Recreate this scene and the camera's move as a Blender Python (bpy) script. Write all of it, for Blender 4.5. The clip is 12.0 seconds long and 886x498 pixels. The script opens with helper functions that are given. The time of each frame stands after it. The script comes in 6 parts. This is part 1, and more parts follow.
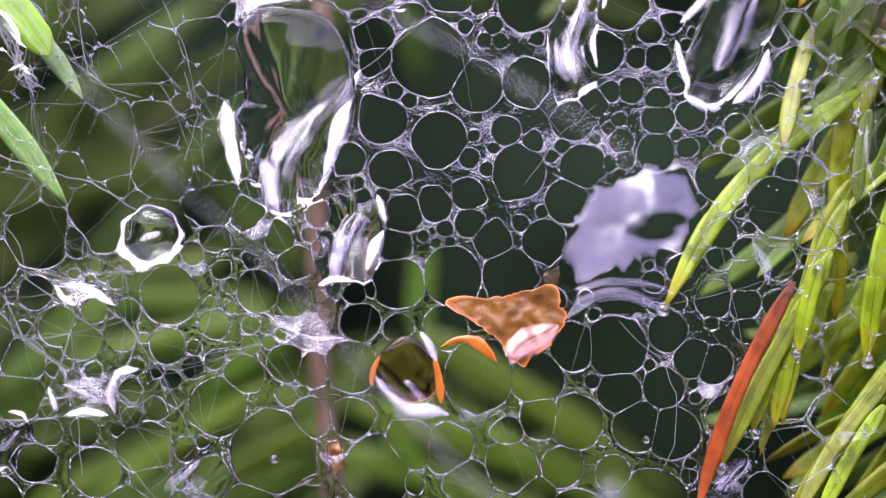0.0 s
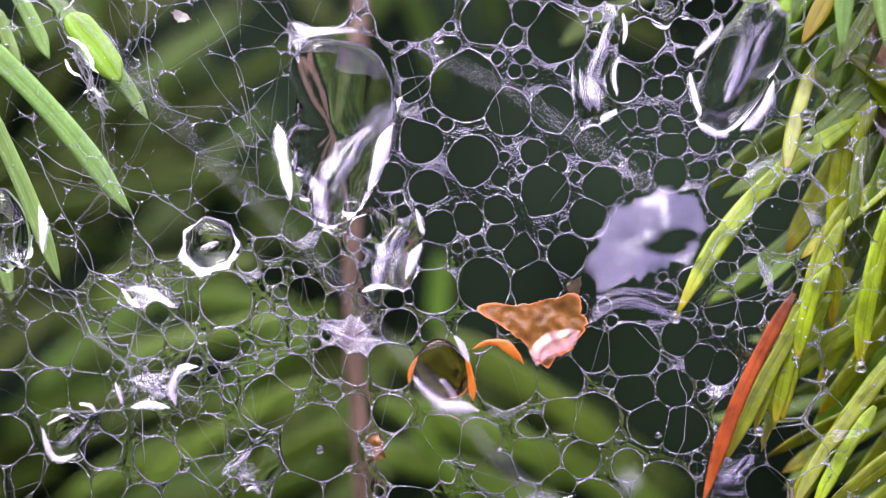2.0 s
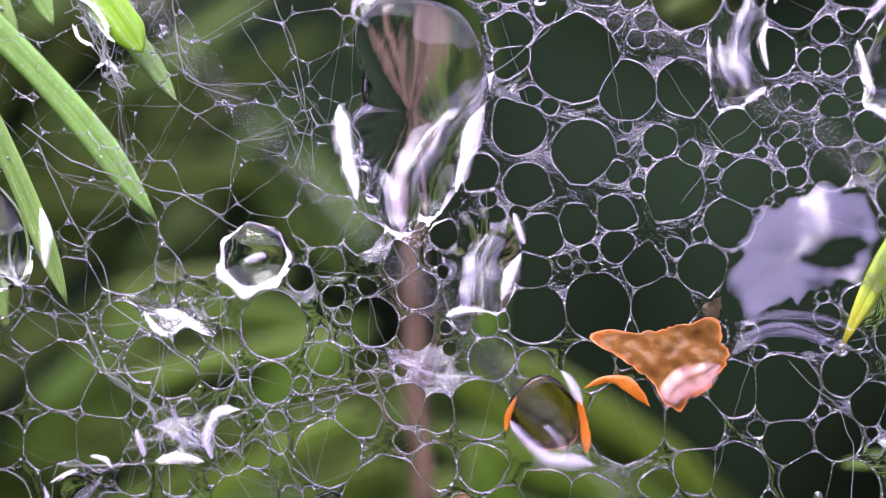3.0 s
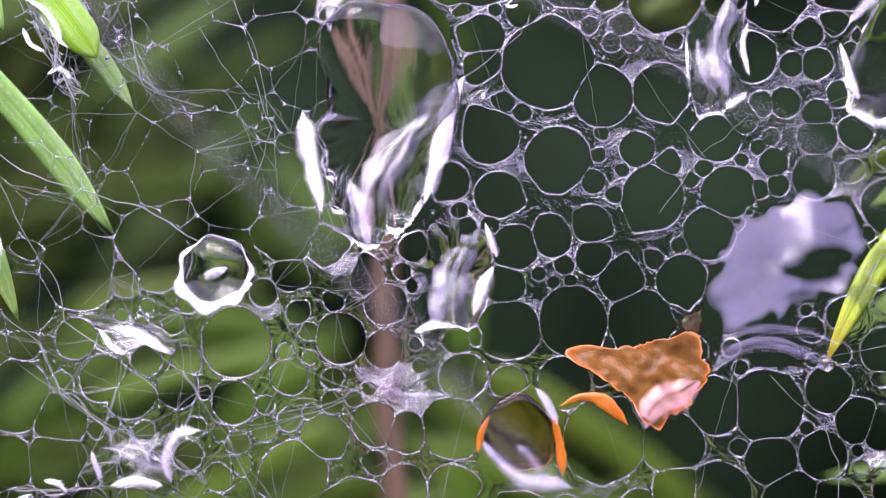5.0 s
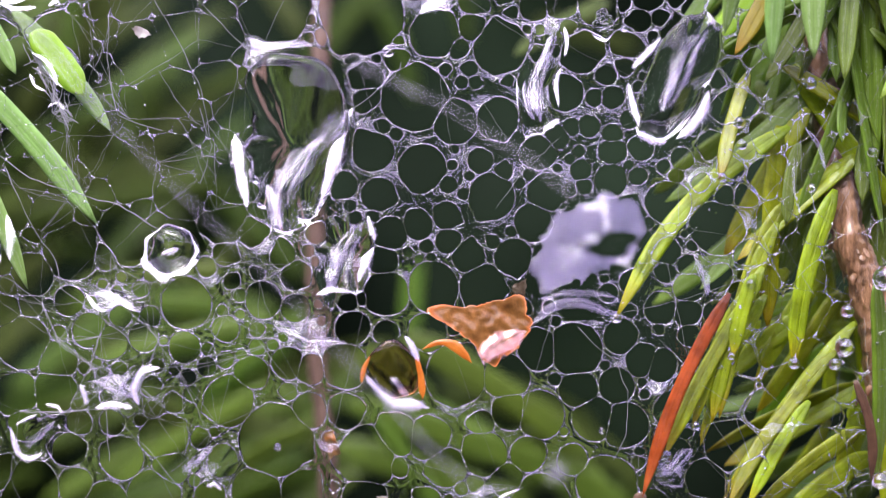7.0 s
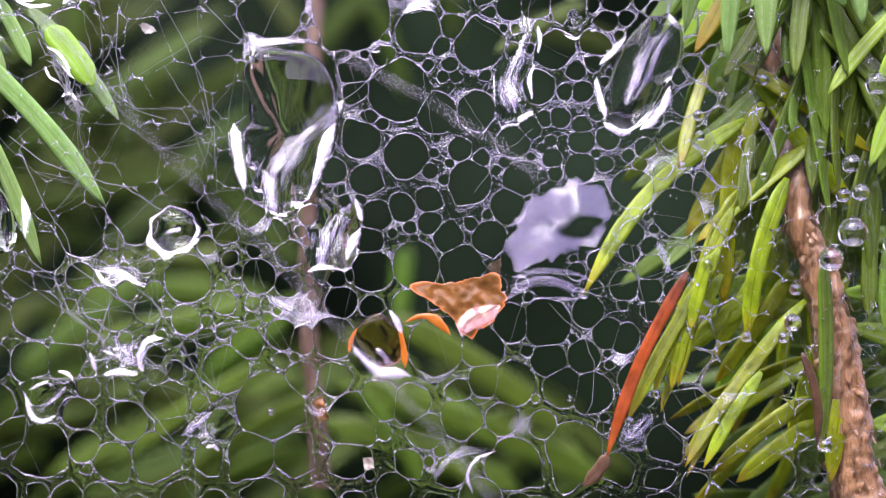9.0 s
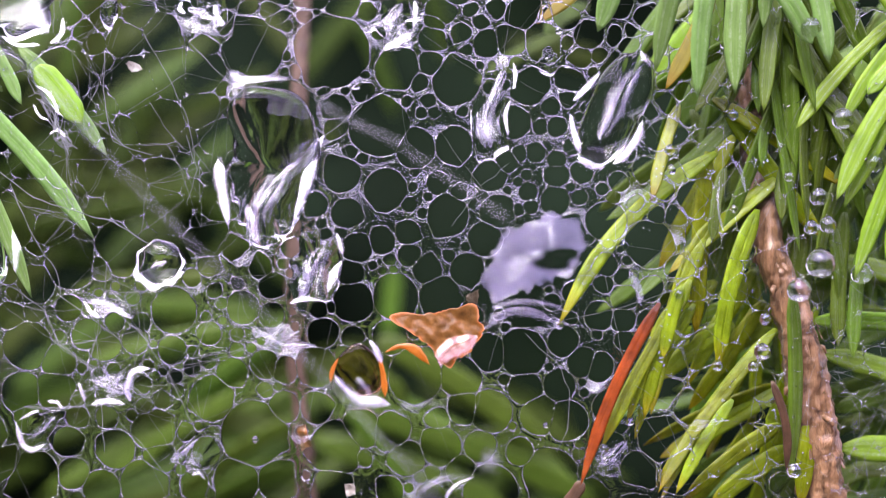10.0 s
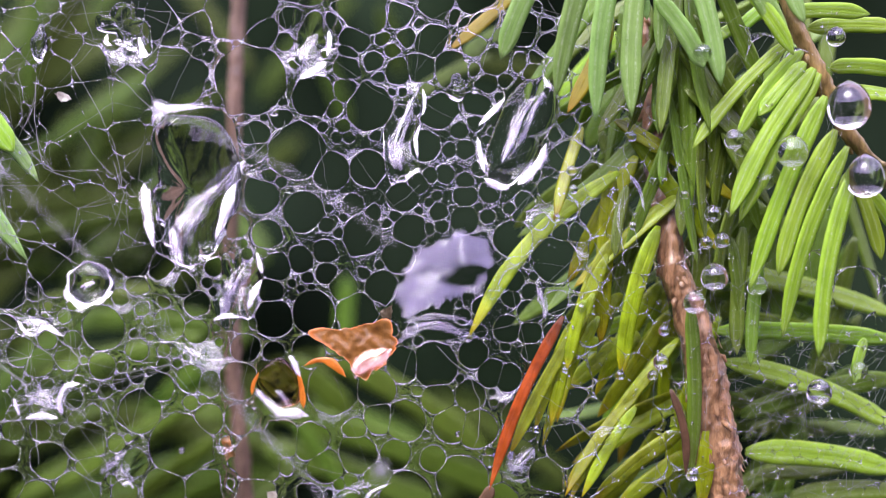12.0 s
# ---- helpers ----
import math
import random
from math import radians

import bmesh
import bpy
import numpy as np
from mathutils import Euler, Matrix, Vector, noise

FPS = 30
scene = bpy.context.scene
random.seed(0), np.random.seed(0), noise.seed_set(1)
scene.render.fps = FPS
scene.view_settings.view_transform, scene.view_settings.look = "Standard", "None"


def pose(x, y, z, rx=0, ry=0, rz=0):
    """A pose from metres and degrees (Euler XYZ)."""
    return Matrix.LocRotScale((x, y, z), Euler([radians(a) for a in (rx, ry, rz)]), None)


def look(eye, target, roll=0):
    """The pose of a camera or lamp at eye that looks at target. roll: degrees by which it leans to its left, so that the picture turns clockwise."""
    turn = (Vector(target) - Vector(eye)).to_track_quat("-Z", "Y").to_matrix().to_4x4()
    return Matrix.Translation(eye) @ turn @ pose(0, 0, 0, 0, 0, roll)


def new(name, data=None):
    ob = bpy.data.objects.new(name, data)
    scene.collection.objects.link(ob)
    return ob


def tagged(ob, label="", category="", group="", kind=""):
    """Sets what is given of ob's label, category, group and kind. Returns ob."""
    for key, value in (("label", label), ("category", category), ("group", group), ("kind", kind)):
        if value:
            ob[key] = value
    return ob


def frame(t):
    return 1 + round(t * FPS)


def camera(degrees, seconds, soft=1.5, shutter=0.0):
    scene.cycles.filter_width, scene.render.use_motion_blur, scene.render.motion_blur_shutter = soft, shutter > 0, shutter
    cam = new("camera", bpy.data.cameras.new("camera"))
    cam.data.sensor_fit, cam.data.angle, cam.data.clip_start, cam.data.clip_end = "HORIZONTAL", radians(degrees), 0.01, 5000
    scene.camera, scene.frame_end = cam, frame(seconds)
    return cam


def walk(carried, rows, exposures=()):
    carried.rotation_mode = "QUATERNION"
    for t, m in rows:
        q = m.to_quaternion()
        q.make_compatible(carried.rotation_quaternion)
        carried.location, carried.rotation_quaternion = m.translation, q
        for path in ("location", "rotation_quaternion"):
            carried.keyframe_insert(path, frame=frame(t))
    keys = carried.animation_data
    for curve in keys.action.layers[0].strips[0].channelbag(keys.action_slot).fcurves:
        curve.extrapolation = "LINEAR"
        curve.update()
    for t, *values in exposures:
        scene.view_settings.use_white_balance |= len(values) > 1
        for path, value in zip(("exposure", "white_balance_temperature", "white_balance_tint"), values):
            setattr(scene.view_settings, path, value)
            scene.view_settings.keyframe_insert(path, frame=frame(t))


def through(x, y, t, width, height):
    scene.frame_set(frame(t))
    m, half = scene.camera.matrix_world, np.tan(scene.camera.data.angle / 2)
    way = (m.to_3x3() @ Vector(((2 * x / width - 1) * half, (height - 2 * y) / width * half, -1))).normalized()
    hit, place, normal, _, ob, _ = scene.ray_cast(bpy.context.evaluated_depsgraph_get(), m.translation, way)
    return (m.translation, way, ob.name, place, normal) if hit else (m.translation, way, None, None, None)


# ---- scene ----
# A wet sheet web among conifer twigs, seen from a hand's width. Metres; the web hangs near y = 0.
cam = camera(40.0, 12.0, soft=1.0)
web = tagged(new("spider_web"), "wet sheet web with rain water stretched between its meshes", "spider web")
cam.data.dof.use_dof, cam.data.dof.focus_object, cam.data.dof.aperture_fstop = True, web, 13.0
ROWS = [
    (0.0, 0.00050, -0.07596, 0.01503, 0.16, -0.05, -0.26),
    (0.5, 0.00724, -0.07905, 0.01585, 0.08, -0.02, -0.12),
    (1.0, 0.00773, -0.08135, 0.01435, 0.06, -0.08, 0.07),
    (1.5, 0.00498, -0.08316, 0.01605, 0.27, -0.05, 0.25),
    (2.0, -0.00154, -0.08354, 0.01588, 0.27, -0.12, 0.34),
    (2.5, -0.00433, -0.06797, 0.01756, 0.09, -0.03, 0.21),
    (3.0, -0.00731, -0.06667, 0.01644, 0.26, -0.04, 0.30),
    (3.2, -0.00832, -0.06572, 0.01362, 0.21, 0.03, 0.46),
    (4.8, -0.00933, -0.06113, 0.01599, -0.38, -0.01, -0.07),
    (5.0, -0.00662, -0.06398, 0.01710, -0.57, -0.02, 0.02),
    (5.5, -0.00456, -0.07812, 0.01570, -0.13, -0.03, 0.11),
    (6.0, -0.00184, -0.08214, 0.01589, -0.22, -0.06, 0.01),
    (6.5, -0.00037, -0.08520, 0.01645, -0.10, 0.02, -0.08),
    (7.0, 0.00168, -0.08714, 0.01596, 0.07, 0.04, -0.09),
    (7.2, 0.00174, -0.08811, 0.01566, 0.04, 0.11, -0.07),
    (8.8, 0.00206, -0.09377, 0.01516, -0.18, 0.07, 0.24),
    (9.0, 0.00281, -0.09456, 0.01455, -0.11, 0.01, 0.26),
    (9.5, 0.00293, -0.09642, 0.01493, -0.10, -0.01, 0.21),
    (10.0, 0.00477, -0.09712, 0.01707, 0.06, 0.01, 0.05),
    (10.5, 0.00614, -0.10018, 0.02178, 0.04, 0.02, -0.26),
    (11.0, 0.00863, -0.10071, 0.01987, 0.11, 0.04, -0.46),
    (11.5, 0.01040, -0.10120, 0.01833, 0.09, 0.09, -0.53),
    (12.0, 0.01198, -0.10208, 0.01831, 0.11, 0.12, -0.60),
]
walk(cam, [(t, pose(x, y, z, 90 + pitch, 0, yaw) @ pose(0, 0, 0, 0, 0, roll)) for t, x, y, z, yaw, pitch, roll in ROWS], exposures=[(0.0, 0.0), (12.0, 0.0)])

MM = 0.001

# where the sheet is leaned back so that pooled water mirrors the sky: x, z, reach (mm)
POOLS = [
   
    (-8.18, 9.53, 2.03), (-22.34, 12.34, 1.71), (-21.61, 6.45, 2.03), (-14.96, 0.29, 1.35), (-13.81, -1.41, 1.17),
    (-10.76, 30.31, 1.8), (-13.3, 34.65, 0.81), (-28.95, 35.19, 3.16), (-15.14, 35.35, 1.71), (0.38, 34.27, 2.03),
    (1.97, 35.72, 1.35), (8.44, 26.85, 1.62), (9.21, 32.28, 1.26), (4.56, 26.54, 1.08), (0.94, 28.68, 0.72),
    (6.05, 34.34, 0.99), (14.37, 19.31, 1.8), (13.13, 32.49, 0.81), (22.74, 18.05, 1.08), (20.18, 13.56, 0.81),
    (18.15, -0.08, 1.62), (25.05, 3.21, 0.99), (-5.7, 14.87, 1.8), (-11.39, 16.13, 0.99), (-15.26, 13.94, 0.9),
    (-1.81, -1.87, 0.9), (2.92, -1.97, 1.53), (8.62, 7.61, 0.72), (16.68, 6.3, 0.99),
]
POOL_ROWS = [(x * MM, z * MM, r * MM) for x, z, r in POOLS]

# ---------------- sky and sun (bright overcast) ----------------
world = bpy.data.worlds.new("sky")
scene.world = world
world.use_nodes = True
wn, wl = world.node_tree.nodes, world.node_tree.links
wn.clear()
sky = wn.new("ShaderNodeTexSky")
sky.sky_type = "NISHITA"
sky.sun_disc, sky.sun_elevation, sky.sun_rotation = False, radians(52), radians(200)
sky.air_density, sky.dust_density, sky.ozone_density = 1.0, 6.0, 1.0
haze = wn.new("ShaderNodeMix")
haze.data_type = "RGBA"
haze.inputs["Factor"].default_value = 0.72
haze.inputs["B"].default_value = (19.8, 17.0, 25.8, 1)
bg = wn.new("ShaderNodeBackground")
bg.inputs["Strength"].default_value = 0.174
wo = wn.new("ShaderNodeOutputWorld")
wl.new(sky.outputs["Color"], haze.inputs["A"])
wl.new(haze.outputs["Result"], bg.inputs["Color"])
wl.new(bg.outputs["Background"], wo.inputs["Surface"])

sun_data = bpy.data.lights.new("sun", "SUN")
sun_data.energy, sun_data.angle, sun_data.color = 3.9, radians(34), (1.0, 0.99, 0.90)
sun = new("sun", sun_data)
sun.matrix_world = look((-0.3, -0.55, 0.9), (0, 0, 0.01))


# ---------------- materials ----------------
def nodes_of(name):
    m = bpy.data.materials.new(name)
    m.use_nodes = True
    nt = m.node_tree
    nt.nodes.clear()
    out = nt.nodes.new("ShaderNodeOutputMaterial")
    return m, nt, out


def nd(nt, kind, values=(), **props):
    n = nt.nodes.new("ShaderNode" + kind)
    for k, v in props.items():
        setattr(n, k, v)
    for k, v in dict(values).items():
        n.inputs[k].default_value = v
    return n


def ramp(nt, stops):
    n = nt.nodes.new("ShaderNodeValToRGB")
    e = n.color_ramp.elements
    while len(e) < len(stops):
        e.new(0.5)
    for k, (p, c) in zip(e, stops):
        k.position, k.color = p, (*c, 1)
    return n


def mixcol(nt, mode="MIX"):
    return nd(nt, "Mix", data_type="RGBA", blend_type=mode)


def needle_material(name, young, mid, tip, gloss=0.38, stripe=0.7, through=0.25, hues=(0.462, 0.492), mottle=0.45, coat=0.25, wet=0.0):
    """Flat conifer needle: streaked green, two pale bands of stomata dots, waxy shine, light coming through."""
    m, nt, out = nodes_of(name)
    L = nt.links.new
    uv = nd(nt, "UVMap")
    sep = nd(nt, "SeparateXYZ")
    L(uv.outputs["UV"], sep.inputs[0])
    info = nd(nt, "ObjectInfo")
    # colour along the needle: base, body, tip
    along = ramp(nt, [(0.0, mid), (0.35, young), (0.8, young), (1.0, tip)])
    L(sep.outputs["X"], along.inputs[0])
    # fine long fibres
    mp = nd(nt, "Mapping", {"Scale": (3.0, 34.0, 1.0)})
    L(uv.outputs["UV"], mp.inputs["Vector"])
    off = nd(nt, "VectorMath", operation="ADD")
    L(mp.outputs[0], off.inputs[0])
    L(info.outputs["Random"], off.inputs[1])
    fib = nd(nt, "TexNoise", {"Scale": 1.0, "Detail": 4.0, "Roughness": 0.6})
    L(off.outputs[0], fib.inputs["Vector"])
    tc = nd(nt, "TexCoord")
    blot = nd(nt, "TexNoise", {"Scale": 520.0, "Detail": 5.0, "Roughness": 0.6})
    L(tc.outputs["Object"], blot.inputs["Vector"])
    var = mixcol(nt, "OVERLAY")
    var.inputs["Factor"].default_value = 0.5
    L(along.outputs[0], var.inputs["A"])
    L(fib.outputs["Fac"], var.inputs["B"])
    var2 = mixcol(nt, "OVERLAY")
    var2.inputs["Factor"].default_value = mottle
    L(var.outputs["Result"], var2.inputs["A"])
    L(blot.outputs["Fac"], var2.inputs["B"])
    hsv = nd(nt, "HueSaturation")
    hr = nd(nt, "MapRange", {"To Min": hues[0], "To Max": hues[1]})
    vr = nd(nt, "MapRange", {"To Min": 0.75, "To Max": 1.2})
    L(info.outputs["Random"], hr.inputs[0])
    L(info.outputs["Random"], vr.inputs[0])
    L(hr.outputs[0], hsv.inputs["Hue"])
    L(vr.outputs[0], hsv.inputs["Value"])
    L(var2.outputs["Result"], hsv.inputs["Color"])
    # stomata bands: rows of tiny pale dots at a quarter and three quarters of the width
    dist = nd(nt, "Math", operation="PINGPONG")
    dist.inputs[1].default_value = 0.5
    L(sep.outputs["Y"], dist.inputs[0])
    band = ramp(nt, [(0.0, (0, 0, 0)), (0.40, (0, 0, 0)), (0.54, (1, 1, 1)), (0.62, (1, 1, 1)), (0.74, (0, 0, 0))])
    dbl = nd(nt, "Math", operation="MULTIPLY")
    dbl.inputs[1].default_value = 2.0
    L(dist.outputs[0], dbl.inputs[0])
    L(dbl.outputs[0], band.inputs[0])
    dm = nd(nt, "Mapping", {"Scale": (95.0, 26.0, 1.0)})
    L(uv.outputs["UV"], dm.inputs["Vector"])
    dots = nd(nt, "TexVoronoi", {"Scale": 1.0, "Randomness": 0.65})
    L(dm.outputs[0], dots.inputs["Vector"])
    dr = ramp(nt, [(0.0, (1, 1, 1)), (0.3, (0.75, 0.75, 0.75)), (0.55, (0.05, 0.05, 0.05))])
    L(dots.outputs["Distance"], dr.inputs[0])
    both = nd(nt, "Math", operation="MULTIPLY")
    L(band.outputs[0], both.inputs[0])
    L(dr.outputs[0], both.inputs[1])
    wear = nd(nt, "Math", operation="MULTIPLY")
    L(both.outputs[0], wear.inputs[0])
    amt = nd(nt, "MapRange", {"From Min": 0.35, "From Max": 0.65, "To Min": stripe * 0.55, "To Max": stripe})
    L(blot.outputs["Fac"], amt.inputs[0])
    L(amt.outputs[0], wear.inputs[1])
    col = mixcol(nt)
    col.inputs["B"].default_value = (0.78, 0.85, 0.66, 1)
    L(wear.outputs[0], col.inputs["Factor"])
    L(hsv.outputs["Color"], col.inputs["A"])
    rib = ramp(nt, [(0.0, (0.45, 0.45, 0.45)), (0.3, (0.6, 0.6, 0.6)), (0.86, (0.62, 0.62, 0.62)), (0.95, (0.2, 0.2, 0.2)), (1.0, (0.75, 0.75, 0.75))])
    L(dbl.outputs[0], rib.inputs[0])
    tall = nd(nt, "Math", operation="MULTIPLY_ADD")
    tall.inputs[1].default_value = 0.5
    L(fib.outputs["Fac"], tall.inputs[0])
    L(rib.outputs[0], tall.inputs[2])
    bump = nd(nt, "Bump", {"Strength": 0.5, "Distance": 0.00014 + 0.00016 * wet})
    pimple = nd(nt, "Math", operation="MULTIPLY_ADD")
    pimple.inputs[1].default_value = wet
    L(blot.outputs["Fac"], pimple.inputs[0])
    L(tall.outputs[0], pimple.inputs[2])
    L(pimple.outputs[0], bump.inputs["Height"])
    p = nd(nt, "BsdfPrincipled", {"Roughness": gloss, "IOR": 1.45, "Coat Weight": coat, "Coat Roughness": 0.1})
    L(col.outputs["Result"], p.inputs["Base Color"])
    L(bump.outputs[0], p.inputs["Normal"])
    tr = nd(nt, "BsdfTranslucent")
    L(col.outputs["Result"], tr.inputs["Color"])
    mx = nd(nt, "MixShader", {"Fac": through})
    L(p.outputs[0], mx.inputs[1])
    L(tr.outputs[0], mx.inputs[2])
    L(mx.outputs[0], out.inputs["Surface"])
    return m


def bark_material(name, light, dark, gloss=0.55):
    m, nt, out = nodes_of(name)
    L = nt.links.new
    tc = nd(nt, "TexCoord")
    mp = nd(nt, "Mapping", {"Scale": (1.0, 1.0, 0.25)})
    L(tc.outputs["Object"], mp.inputs["Vector"])
    n1 = nd(nt, "TexNoise", {"Scale": 1900.0, "Detail": 6.0, "Roughness": 0.65})
    n2 = nd(nt, "TexNoise", {"Scale": 320.0, "Detail": 3.0})
    L(mp.outputs[0], n1.inputs["Vector"])
    L(mp.outputs[0], n2.inputs["Vector"])
    r = ramp(nt, [(0.3, dark), (0.52, light), (0.75, tuple(min(1, 1.6 * c) for c in light))])
    L(n1.outputs["Fac"], r.inputs[0])
    mul = mixcol(nt, "MULTIPLY")
    mul.inputs["Factor"].default_value = 0.7
    r2 = ramp(nt, [(0.3, (0.45, 0.42, 0.42)), (0.7, (1.2, 1.1, 1.1))])
    L(n2.outputs["Fac"], r2.inputs[0])
    L(r.outputs[0], mul.inputs["A"])
    L(r2.outputs[0], mul.inputs["B"])
    bump = nd(nt, "Bump", {"Strength": 0.9, "Distance": 0.0003})
    L(n1.outputs["Fac"], bump.inputs["Height"])
    p = nd(nt, "BsdfPrincipled", {"Roughness": gloss, "Coat Weight": 0.8, "Coat Roughness": 0.12})
    L(mul.outputs["Result"], p.inputs["Base Color"])
    L(bump.outputs[0], p.inputs["Normal"])
    L(p.outputs[0], out.inputs["Surface"])
    return m


def water_material(name, shine=0.12, silk=0.06, ripple=0.3, scale=900.0, tint=(1, 1, 1), stretch=(1, 1, 1), detail=2.0):
    """Water held in silk: refraction, an added lavender-tinted gloss, and a little whitish silk scattering in it."""
    m, nt, out = nodes_of(name)
    L = nt.links.new
    tc = nd(nt, "TexCoord")
    mp = nd(nt, "Mapping", {"Scale": stretch})
    L(tc.outputs["Object"], mp.inputs["Vector"])
    n1 = nd(nt, "TexNoise", {"Scale": scale, "Detail": detail, "Roughness": 0.5, "Distortion": 1.6})
    L(mp.outputs[0], n1.inputs["Vector"])
    bump = nd(nt, "Bump", {"Strength": ripple, "Distance": 0.0003})
    L(n1.outputs["Fac"], bump.inputs["Height"])
    glass = nd(nt, "BsdfGlass", {"Roughness": 0.0, "IOR": 1.33, "Color": (*tint, 1)})
    # gloss tinted lavender and stronger than water's own, to colour the sky reflection
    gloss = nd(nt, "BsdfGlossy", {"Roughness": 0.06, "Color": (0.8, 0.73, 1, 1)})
    L(bump.outputs[0], glass.inputs["Normal"])
    L(bump.outputs[0], gloss.inputs["Normal"])
    mx = nd(nt, "MixShader", {"Fac": shine})
    L(glass.outputs[0], mx.inputs[1])
    L(gloss.outputs[0], mx.inputs[2])
    dif = nd(nt, "BsdfDiffuse", {"Color": (0.75, 0.73, 0.8, 1)})
    n2 = nd(nt, "TexNoise", {"Scale": 2200.0, "Detail": 2.0})
    L(tc.outputs["Object"], n2.inputs["Vector"])
    sr = nd(nt, "MapRange", {"From Min": 0.4, "From Max": 0.75, "To Min": 0.0, "To Max": silk * 2})
    L(n2.outputs["Fac"], sr.inputs[0])
    mx2 = nd(nt, "MixShader")
    L(sr.outputs[0], mx2.inputs["Fac"])
    L(mx.outputs[0], mx2.inputs[1])
    L(dif.outputs[0], mx2.inputs[2])
    L(mx2.outputs[0], out.inputs["Surface"])
    return m


def silk_material(name="silk", cover=0.6):
    m, nt, out = nodes_of(name)
    L = nt.links.new
    p = nd(nt, "BsdfPrincipled", {"Base Color": (0.62, 0.62, 0.68, 1), "Roughness": 0.3})
    t = nd(nt, "BsdfTransparent")
    mx = nd(nt, "MixShader", {"Fac": cover})
    L(t.outputs[0], mx.inputs[1])
    L(p.outputs[0], mx.inputs[2])
    L(mx.outputs[0], out.inputs["Surface"])
    return m


def leaf_material(name, body, edge, wet=0.8):
    """Decayed, wet, half clear leaf skin."""
    m, nt, out = nodes_of(name)
    L = nt.links.new
    tc = nd(nt, "TexCoord")
    n1 = nd(nt, "TexNoise", {"Scale": 700.0, "Detail": 5.0, "Roughness": 0.6})
    L(tc.outputs["Object"], n1.inputs["Vector"])
    r = ramp(nt, [(0.42, body), (0.62, edge), (0.8, tuple(0.5 * c for c in edge))])
    L(n1.outputs["Fac"], r.inputs[0])
    n2 = nd(nt, "TexNoise", {"Scale": 260.0, "Detail": 2.0})
    L(tc.outputs["Object"], n2.inputs["Vector"])
    bump = nd(nt, "Bump", {"Strength": 0.6, "Distance": 0.0004})
    L(n1.outputs["Fac"], bump.inputs["Height"])
    p = nd(nt, "BsdfPrincipled", {"Roughness": 0.3, "Coat Weight": wet, "Coat Roughness": 0.05})
    L(r.outputs[0], p.inputs["Base Color"])
    L(bump.outputs[0], p.inputs["Normal"])
    tr = nd(nt, "BsdfTranslucent")
    L(r.outputs[0], tr.inputs["Color"])
    mx = nd(nt, "MixShader", {"Fac": 0.45})
    L(p.outputs[0], mx.inputs[1])
    L(tr.outputs[0], mx.inputs[2])
    L(mx.outputs[0], out.inputs["Surface"])
    return m


def sheen_material(name, most, streak=(2.5, 9.0), low=0.38, high=0.62, soft=0.3, tint=(1, 1, 1), rough=0.08, radial=False):
    """A see-through skin with tinted sky gloss put on in noise streaks, thinning out towards its margin; clear
    elsewhere.
    """
    m, nt, out = nodes_of(name)
    L = nt.links.new
    uv = nd(nt, "UVMap")
    sep = nd(nt, "SeparateXYZ")
    L(uv.outputs["UV"], sep.inputs[0])
    mp = nd(nt, "Mapping", {"Scale": (*streak, 1.0)})
    L(uv.outputs["UV"], mp.inputs["Vector"])
    info = nd(nt, "ObjectInfo")
    far = nd(nt, "Math", operation="MULTIPLY")
    far.inputs[1].default_value = 37.0
    L(info.outputs["Random"], far.inputs[0])
    off = nd(nt, "VectorMath", operation="ADD")
    L(mp.outputs[0], off.inputs[0])
    L(far.outputs[0], off.inputs[1])
    n1 = nd(nt, "TexNoise", {"Scale": 1.0, "Detail": 3.5, "Roughness": 0.6, "Distortion": 0.5})
    L(off.outputs[0], n1.inputs["Vector"])
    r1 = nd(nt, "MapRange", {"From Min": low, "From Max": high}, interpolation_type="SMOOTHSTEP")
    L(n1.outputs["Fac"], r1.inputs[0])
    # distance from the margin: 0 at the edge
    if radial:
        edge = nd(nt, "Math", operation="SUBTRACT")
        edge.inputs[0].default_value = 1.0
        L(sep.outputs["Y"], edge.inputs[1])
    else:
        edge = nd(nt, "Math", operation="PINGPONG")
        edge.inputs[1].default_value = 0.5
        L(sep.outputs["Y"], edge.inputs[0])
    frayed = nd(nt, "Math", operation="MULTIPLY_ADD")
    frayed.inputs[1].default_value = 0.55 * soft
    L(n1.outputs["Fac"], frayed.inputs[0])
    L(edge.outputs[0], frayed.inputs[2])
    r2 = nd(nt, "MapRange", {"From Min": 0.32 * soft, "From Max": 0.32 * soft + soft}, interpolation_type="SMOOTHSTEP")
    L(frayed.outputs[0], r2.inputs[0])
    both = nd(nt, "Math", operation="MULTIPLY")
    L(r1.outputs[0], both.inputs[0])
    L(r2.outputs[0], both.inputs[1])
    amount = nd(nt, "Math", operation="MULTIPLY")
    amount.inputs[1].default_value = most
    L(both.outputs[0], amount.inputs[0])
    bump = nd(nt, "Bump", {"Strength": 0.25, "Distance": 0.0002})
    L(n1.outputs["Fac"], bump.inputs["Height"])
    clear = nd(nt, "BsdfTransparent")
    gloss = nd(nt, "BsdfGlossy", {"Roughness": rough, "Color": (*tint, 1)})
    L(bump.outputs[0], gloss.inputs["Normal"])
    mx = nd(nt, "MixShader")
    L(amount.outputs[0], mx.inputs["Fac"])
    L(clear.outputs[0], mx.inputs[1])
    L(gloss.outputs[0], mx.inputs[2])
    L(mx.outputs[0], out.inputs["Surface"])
    return m


